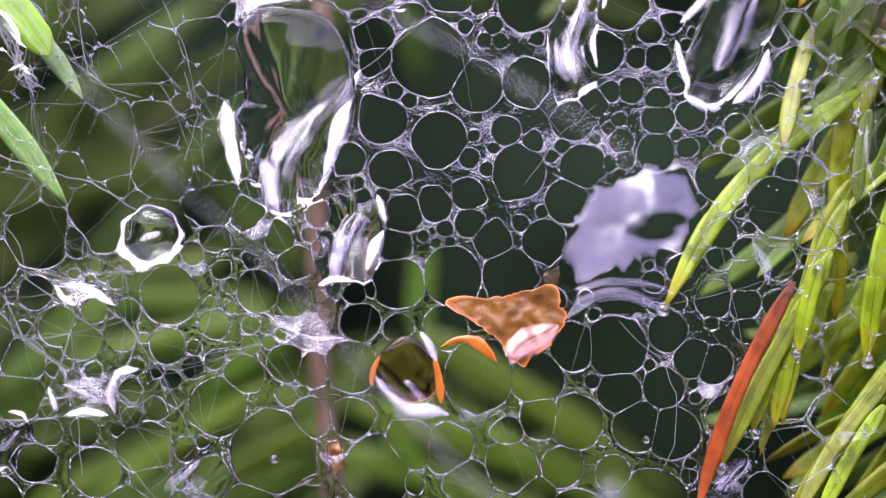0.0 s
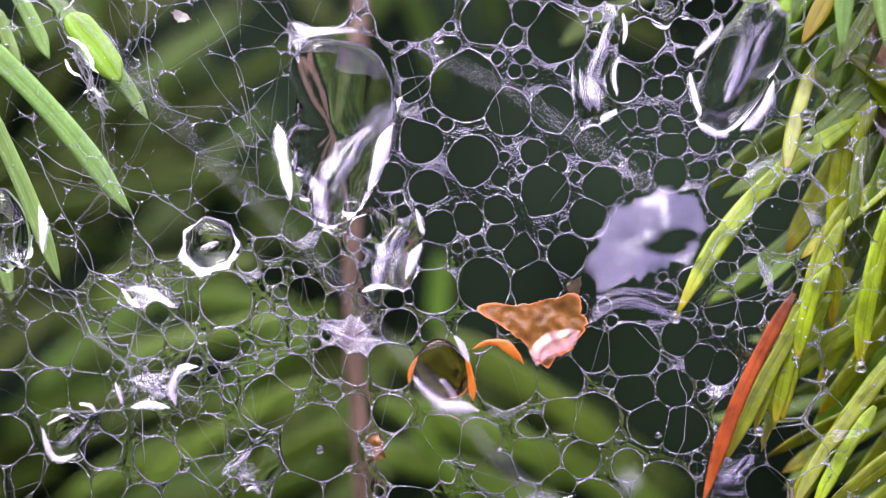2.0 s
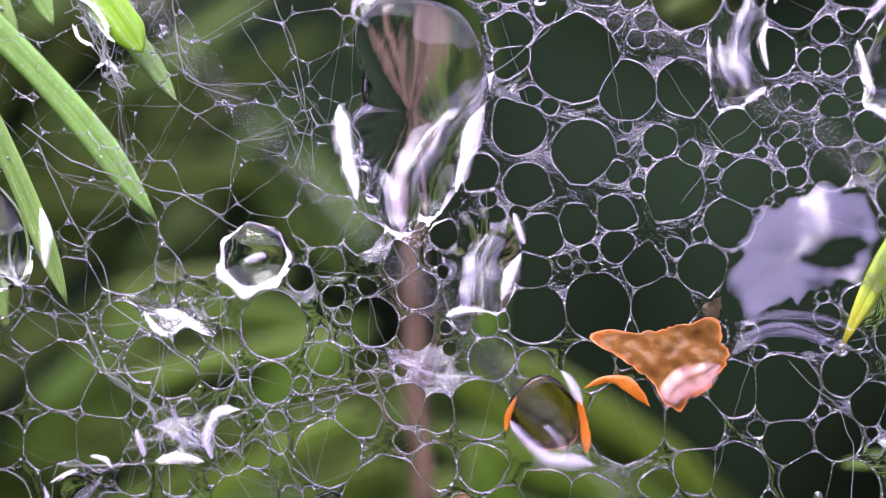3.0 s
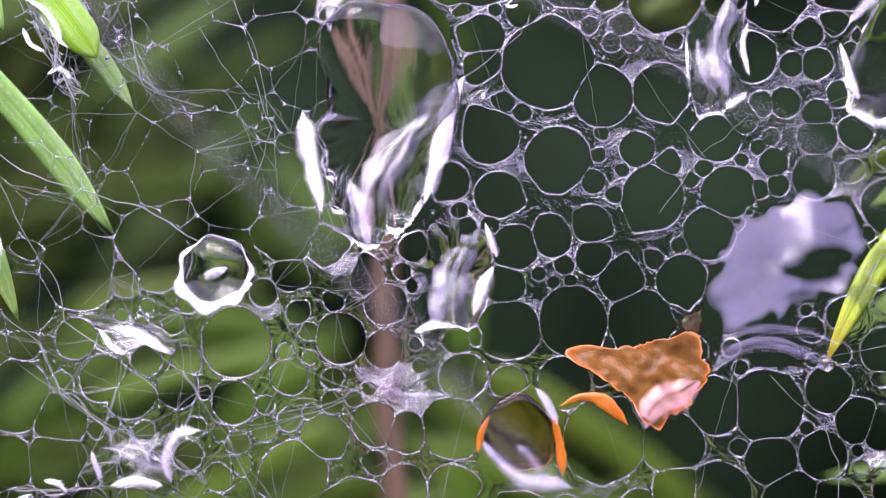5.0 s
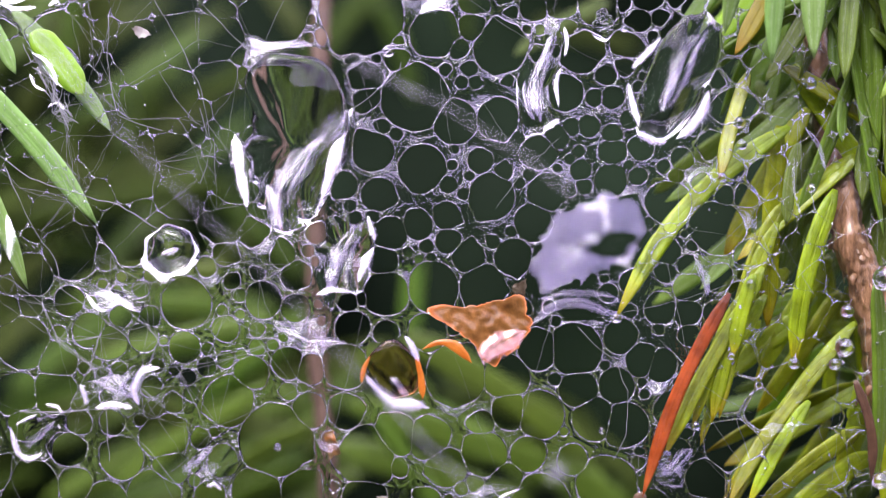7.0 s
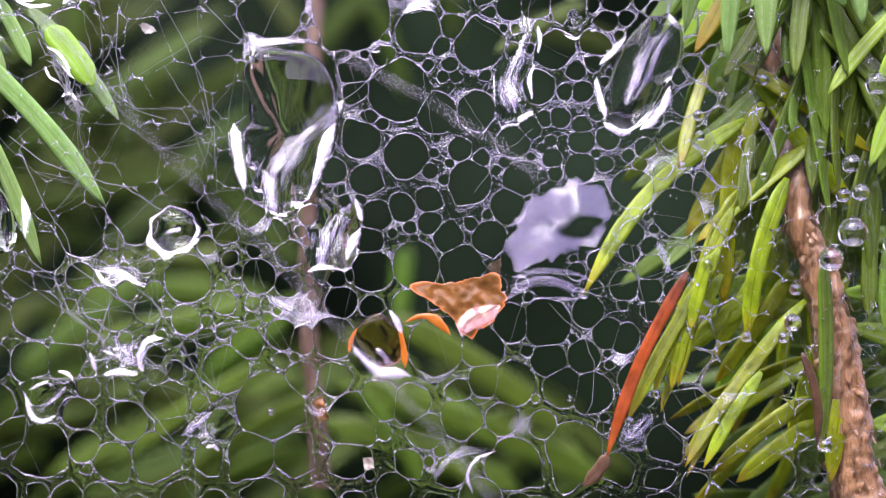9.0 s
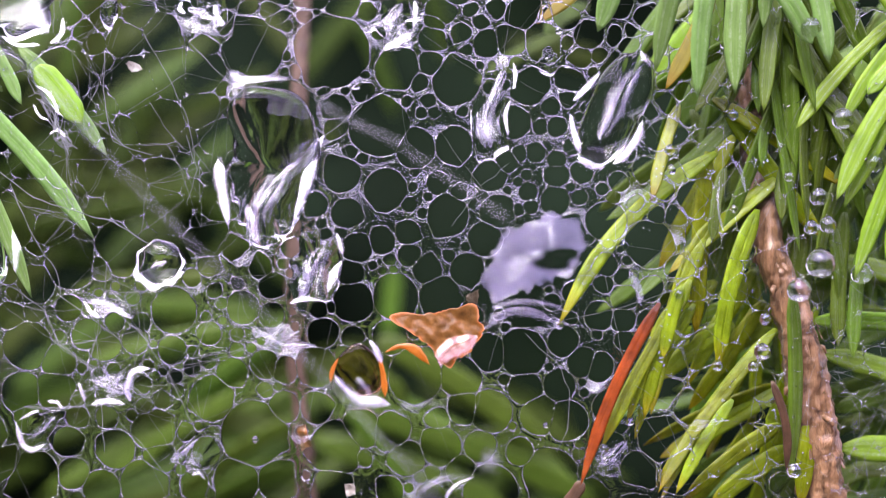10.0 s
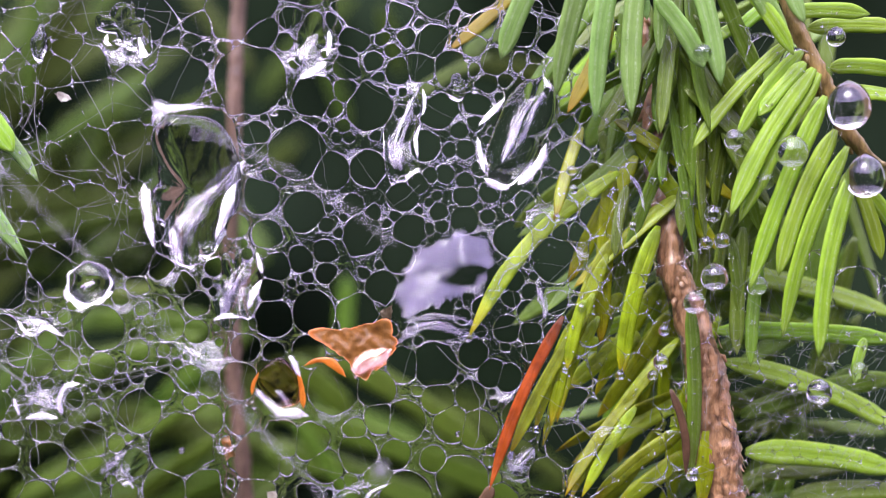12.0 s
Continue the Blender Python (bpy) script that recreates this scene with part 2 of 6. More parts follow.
def scrap_material(name, body, stain, edge):
    """Decayed wet leaf skin, browner inside, bright and thin along the torn margin."""
    m, nt, out = nodes_of(name)
    L = nt.links.new
    tc = nd(nt, "TexCoord")
    uv = nd(nt, "UVMap")
    sep = nd(nt, "SeparateXYZ")
    L(uv.outputs["UV"], sep.inputs[0])
    n1 = nd(nt, "TexNoise", {"Scale": 900.0, "Detail": 6.0, "Roughness": 0.65})
    n2 = nd(nt, "TexNoise", {"Scale": 330.0, "Detail": 3.0, "Distortion": 0.8})
    L(tc.outputs["Object"], n1.inputs["Vector"])
    L(tc.outputs["Object"], n2.inputs["Vector"])
    r1 = ramp(nt, [(0.35, stain), (0.55, body), (0.75, tuple(min(1, 1.5 * c) for c in body))])
    L(n1.outputs["Fac"], r1.inputs[0])
    fray = nd(nt, "Math", operation="MULTIPLY_ADD")
    fray.inputs[1].default_value = 0.7
    L(n2.outputs["Fac"], fray.inputs[0])
    L(sep.outputs["Y"], fray.inputs[2])
    rim = nd(nt, "MapRange", {"From Min": 1.2, "From Max": 1.42}, interpolation_type="SMOOTHSTEP")
    L(fray.outputs[0], rim.inputs[0])
    col = mixcol(nt)
    L(rim.outputs[0], col.inputs["Factor"])
    L(r1.outputs[0], col.inputs["A"])
    col.inputs["B"].default_value = (*edge, 1)
    bump = nd(nt, "Bump", {"Strength": 0.5, "Distance": 0.0003})
    L(n1.outputs["Fac"], bump.inputs["Height"])
    p = nd(nt, "BsdfPrincipled", {"Roughness": 0.28, "Coat Weight": 0.8, "Coat Roughness": 0.06})
    L(col.outputs["Result"], p.inputs["Base Color"])
    L(bump.outputs[0], p.inputs["Normal"])
    tr = nd(nt, "BsdfTranslucent")
    L(col.outputs["Result"], tr.inputs["Color"])
    mx = nd(nt, "MixShader", {"Fac": 0.4})
    L(p.outputs[0], mx.inputs[1])
    L(tr.outputs[0], mx.inputs[2])
    L(mx.outputs[0], out.inputs["Surface"])
    return m


def thicket_shade_material():
    m, nt, out = nodes_of("thicket_shade")
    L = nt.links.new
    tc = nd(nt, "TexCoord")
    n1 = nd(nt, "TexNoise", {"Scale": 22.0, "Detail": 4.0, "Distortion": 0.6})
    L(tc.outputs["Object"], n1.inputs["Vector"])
    # far darker than leaves: the shade between them is put into the colour
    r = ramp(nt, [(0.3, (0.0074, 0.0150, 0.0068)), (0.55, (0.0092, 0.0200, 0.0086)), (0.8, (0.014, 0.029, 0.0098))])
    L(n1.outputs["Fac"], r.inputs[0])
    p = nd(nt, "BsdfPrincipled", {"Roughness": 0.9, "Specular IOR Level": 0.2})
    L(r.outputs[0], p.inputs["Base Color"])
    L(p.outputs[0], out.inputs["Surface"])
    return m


def shaded_soil_material():
    m, nt, out = nodes_of("soil")
    L = nt.links.new
    tc = nd(nt, "TexCoord")
    n1 = nd(nt, "TexNoise", {"Scale": 30.0, "Detail": 6.0})
    L(tc.outputs["Object"], n1.inputs["Vector"])
    # ground colour darkened by the shrub's shade, so that drops refract dark
    r = ramp(nt, [(0.3, (0.006, 0.006, 0.004)), (0.7, (0.02, 0.024, 0.01))])
    L(n1.outputs["Fac"], r.inputs[0])
    p = nd(nt, "BsdfPrincipled", {"Roughness": 0.9})
    L(r.outputs[0], p.inputs["Base Color"])
    L(p.outputs[0], out.inputs["Surface"])
    return m


GREEN_FRESH = needle_material("needle_fresh", (0.28, 0.54, 0.14), (0.23, 0.45, 0.10), (0.33, 0.61, 0.17), stripe=1.0, hues=(0.474, 0.492))
GREEN_LIME = needle_material("needle_lime", (0.286, 0.583, 0.044), (0.242, 0.484, 0.040), (0.319, 0.605, 0.066), stripe=1.0)
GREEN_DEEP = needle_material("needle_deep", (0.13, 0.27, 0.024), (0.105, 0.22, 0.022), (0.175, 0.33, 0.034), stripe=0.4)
GREEN_WET = needle_material("needle_wet", (0.285, 0.445, 0.014), (0.21, 0.35, 0.016), (0.44, 0.38, 0.010), gloss=0.2, stripe=0.08, mottle=0.9, coat=0.5, wet=0.9)
# one back green at three strengths: light and depth shade put into colour
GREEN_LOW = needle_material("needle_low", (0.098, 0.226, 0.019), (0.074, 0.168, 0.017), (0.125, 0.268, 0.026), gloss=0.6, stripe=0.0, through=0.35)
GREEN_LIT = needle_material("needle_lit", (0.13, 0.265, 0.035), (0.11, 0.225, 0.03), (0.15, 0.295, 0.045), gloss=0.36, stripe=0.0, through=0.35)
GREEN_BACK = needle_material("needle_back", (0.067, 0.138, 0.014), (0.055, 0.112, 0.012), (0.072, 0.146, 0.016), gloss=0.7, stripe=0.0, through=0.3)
RED_DEAD = needle_material("needle_dead", (0.46, 0.076, 0.011), (0.14, 0.028, 0.008), (0.68, 0.15, 0.028), gloss=0.2, stripe=0.0, hues=(0.5, 0.505), mottle=1.0, coat=0.55, wet=1.2)
YELLOW_OLD = needle_material("needle_old", (0.36, 0.27, 0.02), (0.2, 0.24, 0.03), (0.42, 0.22, 0.02), gloss=0.35, stripe=0.05, hues=(0.495, 0.51))
BROWN_DRY = needle_material("needle_dry", (0.20, 0.11, 0.06), (0.24, 0.14, 0.08), (0.12, 0.07, 0.04), gloss=0.5, stripe=0.0, hues=(0.49, 0.51), mottle=1.0, coat=0.5)
BARK = bark_material("bark", (0.42, 0.235, 0.125), (0.08, 0.038, 0.02), gloss=0.3)
BARK_GREEN = bark_material("young_bark", (0.36, 0.24, 0.08), (0.16, 0.11, 0.03))
BARK_BACK = bark_material("back_bark", (0.20, 0.13, 0.095), (0.11, 0.07, 0.055), gloss=0.8)
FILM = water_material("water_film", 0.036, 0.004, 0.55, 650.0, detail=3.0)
# lip glossed and whitened to draw a bright edge round each opening
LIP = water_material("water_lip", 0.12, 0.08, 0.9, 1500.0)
# mirror share raised so that small specks glint white
GLINT = water_material("water_glint", 0.26, 0.01, 0.25, 500.0)
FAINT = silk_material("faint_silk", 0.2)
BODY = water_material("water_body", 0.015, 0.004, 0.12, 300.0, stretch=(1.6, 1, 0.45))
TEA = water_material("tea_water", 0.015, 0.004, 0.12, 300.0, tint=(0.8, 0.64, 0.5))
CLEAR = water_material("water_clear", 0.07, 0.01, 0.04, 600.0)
SILK = silk_material("silk", 0.5)
LEAF = leaf_material("leaf_skin", (0.30, 0.19, 0.09), (0.72, 0.21, 0.022), 1.0)
FLAKE = leaf_material("flake_skin", (0.7, 0.66, 0.62), (0.6, 0.52, 0.46), 0.3)
BROWN_LEAF = leaf_material("crumb_skin", (0.22, 0.17, 0.12), (0.12, 0.08, 0.05))
# tinted gloss masked by noise: highlights, streaks, pool sheen and blush put into materials
HIGHLIGHT = sheen_material("water_highlight", 0.17, (1.2, 3.0), 0.2, 0.45, 0.45, tint=(0.92, 0.87, 1.0), rough=0.12)
STREAK = sheen_material("sky_streak", 0.072, (2.2, 6.0), 0.36, 0.6, 0.4, tint=(0.8, 0.73, 1.0))
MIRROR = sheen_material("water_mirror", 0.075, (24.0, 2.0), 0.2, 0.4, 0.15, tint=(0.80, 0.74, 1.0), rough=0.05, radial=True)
BLUSH = sheen_material("pink_gloss", 0.2, (1.6, 4.0), 0.3, 0.55, 0.34, tint=(1.0, 0.62, 0.62), rough=0.15)
SCRAP = scrap_material("scrap_skin", (0.45, 0.2, 0.058), (0.26, 0.12, 0.038), (0.76, 0.21, 0.025))
AMBER = leaf_material("amber_skin", (0.78, 0.24, 0.03), (0.9, 0.34, 0.05), 1.0)
THICKET_SHADE = thicket_shade_material()
SHADED_SOIL = shaded_soil_material()


# ---------------- mesh helpers ----------------
def mesh_of(name, verts, faces, material, smooth=True):
    me = bpy.data.meshes.new(name)
    me.from_pydata([tuple(v) for v in verts], [], faces)
    me.materials.append(material)
    if smooth:
        me.polygons.foreach_set("use_smooth", [True] * len(me.polygons))
    me.update()
    return me


def part_of(name, me, parent, label="", m=None):
    ob = new(name, me)
    ob.parent = parent
    if m is not None:
        ob.matrix_basis = m
    return tagged(ob, label) if label else ob


def web_y(x, z):
    """The sheet leans a little: its east side stands nearer; pools and waves tilt it to mirror the sky."""
    y = -0.03 * (x - 0.005) + 0.02 * (z - 0.015)
    calm = 0.0
    for px, pz, pr in POOL_ROWS:
        d = ((x - px) ** 2 + (z - pz) ** 2) / (pr * pr)
        if d < 3:
            y += 0.34 * (z - pz) * math.exp(-0.7 * d * d)
            if pr > 0.004:
                calm = max(calm, 0.85 * math.exp(-0.35 * d * d))
    # waves added so that the film catches the sky in patches
    y += (1 - calm) * 0.00034 * noise.noise((x * 470, z * 470, 7.0)) * min(1.0, max(0.0, (x + 0.018) / 0.008))
    return y


def tube(points, radii, sides=6, closed_ends=True):
    """Verts and faces of a tube through points."""
    pts = [Vector(p) for p in points]
    verts, faces = [], []
    side = None
    for i, p in enumerate(pts):
        d = (pts[min(i + 1, len(pts) - 1)] - pts[max(i - 1, 0)]).normalized()
        if side is None:
            side = d.orthogonal().normalized()
        side = (side - d * side.dot(d)).normalized()
        up = d.cross(side)
        for k in range(sides):
            a = 2 * math.pi * k / sides
            verts.append(p + radii[i] * (math.cos(a) * side + math.sin(a) * up))
    for i in range(len(pts) - 1):
        for k in range(sides):
            a, b = i * sides + k, i * sides + (k + 1) % sides
            faces.append((a, b, b + sides, a + sides))
    if closed_ends:
        faces.append(tuple(range(sides - 1, -1, -1)))
        faces.append(tuple(range((len(pts) - 1) * sides, len(pts) * sides)))
    return verts, faces


# ---------------- needles and twigs ----------------
def needle(parent, base, tip, width, material, bend=0.06, roll=0.0, blunt=0.22, name="needle", thick=0.2, label=""):
    """One flat needle from base to tip (metres): a keeled blade with a thin foot, bowed in its plane and out of it."""
    base, tip = Vector(base), Vector(tip)
    length = (tip - base).length
    x = (tip - base).normalized()
    toward = Vector((0, -1, 0))
    z = (toward - x * toward.dot(x)).normalized()
    y = z.cross(x)
    m = Matrix((x, y, z)).transposed().to_4x4()
    m.translation = base
    m = m @ Matrix.Rotation(roll, 4, "X")
    rows, ring = 18, 12
    verts, faces, uvs = [], [], []
    for i in range(rows + 1):
        s = i / rows
        foot = 0.32 + 0.68 * min(1, s / 0.14) ** 0.7
        end = 1.0 if s < 1 - blunt else max(0.0, 1 - ((s - 1 + blunt) / blunt) ** 1.6) ** 0.85
        w = 0.46 * width * foot * max(end, 0.03) * (1 + 0.04 * math.sin(9 * s + 7 * roll))
        h = w * thick * (1.1 if s < 0.9 else 1.0)
        cy = bend * length * math.sin(math.pi * s) * 0.6
        cz = -0.35 * bend * length * s * s
        for k in range(ring):
            a = 2 * math.pi * k / ring
            flat = math.copysign(abs(math.sin(a)) ** 0.55, math.sin(a)) * (1 - 0.35 * (abs(math.sin(a)) > 0.98))
            tw = 0.5 * roll * s
            ly, lz = w * math.cos(a), h * flat
            verts.append((s * length, cy + ly * math.cos(tw) - lz * math.sin(tw), cz + ly * math.sin(tw) + lz * math.cos(tw)))
            uvs.append((s, 0.5 + 0.5 * math.cos(a)))
    for i in range(rows):
        for k in range(ring):
            a, b = i * ring + k, i * ring + (k + 1) % ring
            faces.append((a, b, b + ring, a + ring))
    faces.append(tuple(range(ring - 1, -1, -1)))
    faces.append(tuple(range(rows * ring, (rows + 1) * ring)))
    me = mesh_of(name, verts, faces, material)
    layer = me.uv_layers.new(name="UVMap")
    idx = np.zeros(len(me.loops), dtype=np.int32)
    me.loops.foreach_get("vertex_index", idx)
    layer.data.foreach_set("uv", np.array(uvs, dtype=np.float32)[idx].ravel())
    return part_of(name, me, parent, label, m)


def twig_wood(parent, pts, radii, material, name="twig", knobs=True, seed=1, label=""):
    """A woody twig through points in millimetres: rough, with the peg-like needle feet of conifers."""
    rnd = random.Random(seed)
    dense, rr = [], []
    for i in range(len(pts) - 1):
        a, b = Vector(pts[i]), Vector(pts[i + 1])
        n = max(4, int((b - a).length / 0.3))
        for k in range(n):
            s = k / n
            dense.append(a.lerp(b, s))
            rr.append((1 - s) * radii[i] + s * radii[i + 1])
    dense.append(Vector(pts[-1]))
    rr.append(radii[-1])
    verts, faces = tube([p * MM for p in dense], [r * MM for r in rr], 28)
    out = []
    for i, v in enumerate(verts):
        p = dense[min(i // 28, len(dense) - 1)] * MM
        r = rr[min(i // 28, len(rr) - 1)] * MM
        d = v - p
        f = 0.2 * noise.noise(v * 1700) + 0.3 * noise.noise(Vector((v.x * 900, v.y * 900, v.z * 260 + seed)))
        f += 0.12 * noise.noise(v * 4200)
        out.append(p + d * (1 + f))
    if knobs:
        for i in range(2, len(dense) - 2, 9):
            a = rnd.uniform(0, 2 * math.pi)
            d = (dense[i + 1] - dense[i - 1]).normalized()
            s = d.orthogonal().normalized()
            s = (Matrix.Rotation(a, 3, d) @ s)
            p = dense[i]
            vv, ff = tube([(p + s * rr[i] * 0.7) * MM, (p + s * rr[i] * 1.25 + d * 0.3) * MM, (p + s * rr[i] * 1.35 + d * 0.75) * MM], [0.3 * MM, 0.24 * MM, 0.12 * MM], 6)
            k = len(out)
            out += vv
            faces += [tuple(q + k for q in f) for f in ff]
    if knobs and max(radii) > 1.0:
        # thin lifted flakes of outer bark
        for _ in range(int(1.7 * len(dense))):
            i = rnd.randrange(2, len(dense) - 2)
            d = (dense[i + 1] - dense[i - 1]).normalized()
            s = Matrix.Rotation(rnd.uniform(0, 2 * math.pi), 3, d) @ d.orthogonal().normalized()
            w = d.cross(s)
            a, b = rnd.uniform(0.25, 0.7), rnd.uniform(0.08, 0.22)
            p = dense[i] + s * rr[i] * rnd.uniform(0.92, 1.08)
            k = len(out)
            for e, f, g in ((-a, 0, 0.02), (-0.3 * a, b, 0.0), (0.6 * a, 0.8 * b, 0.12), (a, 0, 0.2), (0.5 * a, -b, 0.1), (-0.4 * a, -0.9 * b, 0.0)):
                out.append((p + d * e + w * f + s * g * rnd.uniform(0.5, 1.5)) * MM)
            out.append((p + s * 0.13) * MM)
            faces += [(k + q, k + (q + 1) % 6, k + 6) for q in range(6)]
    return part_of(name, mesh_of(name, out, faces, material), parent, label)


def sprig(name, label, rows, materials, twig_pts, twig_r, bark, seed, roll=0.5, category="twig", blunt=0.22, knobs=True, group=""):
    """A twig with its needles, each a part."""
    rnd = random.Random(seed)
    thing = tagged(new(name), label, category, group)
    if twig_pts:
        twig_wood(thing, twig_pts, twig_r, bark, seed=seed, knobs=knobs)
    for i, (bx, by, bz, tx, ty, tz, w, bend) in enumerate(rows):
        side = -1 if tx < bx else 1
        needle(thing, (bx * MM, by * MM, bz * MM), (tx * MM, ty * MM, tz * MM), w * MM, materials[i % len(materials)],
               bend * side * rnd.uniform(0.5, 1.3), rnd.uniform(-roll, roll), blunt * rnd.uniform(0.8, 1.3))
    return thing


# ---------------- setting: unseen ground, a dark sheet for the shrub's shade, an unseen screen ---
gv, gf = [(0, 0, -0.2)], []
for j in range(1, 15):
    for i in range(48):
        a, r = 2 * math.pi * i / 48, 0.6 * j / 12 if j < 9 else 0.45 * 2.6 ** (j - 9)
        gv.append((r * math.cos(a), r * math.sin(a), -0.2 + 0.012 * noise.noise((9 * r * math.cos(a), 9 * r * math.sin(a), 0))))
for i in range(48):
    gf.append((0, 1 + i, 1 + (i + 1) % 48))
    for j in range(13):
        a, b = 1 + 48 * j + i, 1 + 48 * j + (i + 1) % 48
        gf.append((a, a + 48, b + 48, b))
tagged(new("ground", mesh_of("ground", gv, gf, SHADED_SOIL)), "unseen ground under the shrub, its shade put into the colour", "ground", kind="structure")

# dark sheet in place of the shrub's shade; its open sides admit sky
bv, bf = [], []
NX, NZ = 48, 30
for j in range(NZ + 1):
    for i in range(NX + 1):
        a = radians(-60 + 120 * i / NX)
        z = -0.21 + 0.32 * j / NZ
        r = 0.15 + 0.02 * noise.noise((a * 6, z * 30, 1)) + 0.3 * max(0, -z)
        bv.append((r * math.sin(a), -0.02 + r * math.cos(a), z + (0.02 * noise.noise((a * 20, 3, 0)) if j == NZ else 0)))
for j in range(NZ):
    for i in range(NX):
        a = j * (NX + 1) + i
        bf.append((a, a + 1, a + NX + 2, a + NX + 1))
tagged(new("backdrop", mesh_of("backdrop", bv, bf, THICKET_SHADE)), "dark green sheet standing in for the shrub's shaded depth", "backdrop", kind="structure")

# unseen dark screen behind the camera, added to darken reflections in the water
hv, hf = [], []
NX, NZ = 60, 12
for j in range(NZ + 1):
    for i in range(NX + 1):
        a = radians(-110 + 220 * i / NX)
        z = -0.21 + (0.42 + 0.04 * noise.noise((a * 5, 8, 0)) + 0.02 * noise.noise((a * 23, 8, 0))) * j / NZ
        r = 0.40 + 0.03 * noise.noise((a * 4, z * 15, 4))
        hv.append((r * math.sin(a), -0.08 - r * math.cos(a), z))
for j in range(NZ):
    for i in range(NX):
        a = j * (NX + 1) + i
        hf.append((a, a + NX + 1, a + NX + 2, a + 1))
tagged(new("hedge", mesh_of("hedge", hv, hf, THICKET_SHADE)), "unseen dark screen added behind the camera to darken reflections", "hedge", kind="structure")

# ---------------- twigs behind the web ----------------
BACK_FAN_UPPER = [
    (-62.0, 100.7, 27.2, -32.4, 109.9, 55.6, 4.09, 0.06),
    (-56.3, 100.3, 18.1, -30.4, 109.7, 45.0, 4.09, 0.06),
    (-77.0, 110.9, 34.5, -43.2, 115.1, 58.6, 3.85, 0.06),
    (-49.4, 95.2, 13.6, -29.4, 109.5, 38.3, 3.68, 0.06),
    (-77.0, 115.9, 44.8, -49.6, 125.1, 68.8, 3.99, 0.06),
    (-46.4, 90.6, 29.4, -37.1, 100.4, 52.0, 3.54, 0.06),
    (-22.6, 123.9, 47.0, -4.1, 123.7, 66.4, 3.67, 0.06),
    (-18.4, 90.1, 46.7, -29.0, 90.7, 60.8, 3.11, 0.06),
    (2.5, 84.9, 56.1, 5.1, 89.4, 45.8, 2.90, 0.06),
    (-7.0, 75.4, 49.2, -2.3, 79.8, 36.1, 2.75, 0.06),
    (16.8, 24.1, 38.6, 7.7, 19.5, 32.9, 1.65, 0.06),
    (18.5, 19.3, 40.4, 13.8, 14.6, 36.9, 1.59, 0.06),
]
BACK_FAN_LOWER = [
    (-16.4, 74.1, -2.7, -50.4, 71.2, -16.5, 4.08, 0.06),
    (-19.3, 77.9, 3.4, -38.9, 78.2, -11.3, 4.05, 0.06),
    (-16.8, 77.5, -10.4, -47.6, 74.7, -19.6, 4.17, 0.06),
    (-21.5, 81.6, 7.2, -52.0, 86.2, 8.2, 3.68, 0.06),
    (-22.9, 85.2, 3.6, -56.5, 89.7, -1.1, 3.41, 0.06),
    (-16.4, 73.9, -13.0, -33.9, 74.2, -21.8, 3.81, 0.06),
    (-2.1, 74.0, 14.8, -2.9, 73.8, 4.5, 2.70, 0.06),
    (-16.9, 77.9, 7.4, -31.5, 81.7, -4.4, 3.60, 0.06),
]
BACK_FAN_EAST = [
    (-7.5, 45.2, 5.3, 0.3, 46.8, -1.5, 3.32, 0.06),
    (-2.6, 40.1, 7.0, 17.5, 41.2, -6.3, 3.46, 0.06),
    (-8.6, 42.1, -0.3, 22.6, 42.9, -12.1, 3.64, 0.06),
    (-10.2, 45.0, -5.3, 12.2, 44.2, -13.0, 3.43, 0.06),
    (8.3, 42.5, -4.2, 19.8, 44.0, -11.0, 4.19, 0.06),
    (-5.1, 49.0, -0.5, 9.8, 50.4, -7.5, 3.01, 0.06),
]
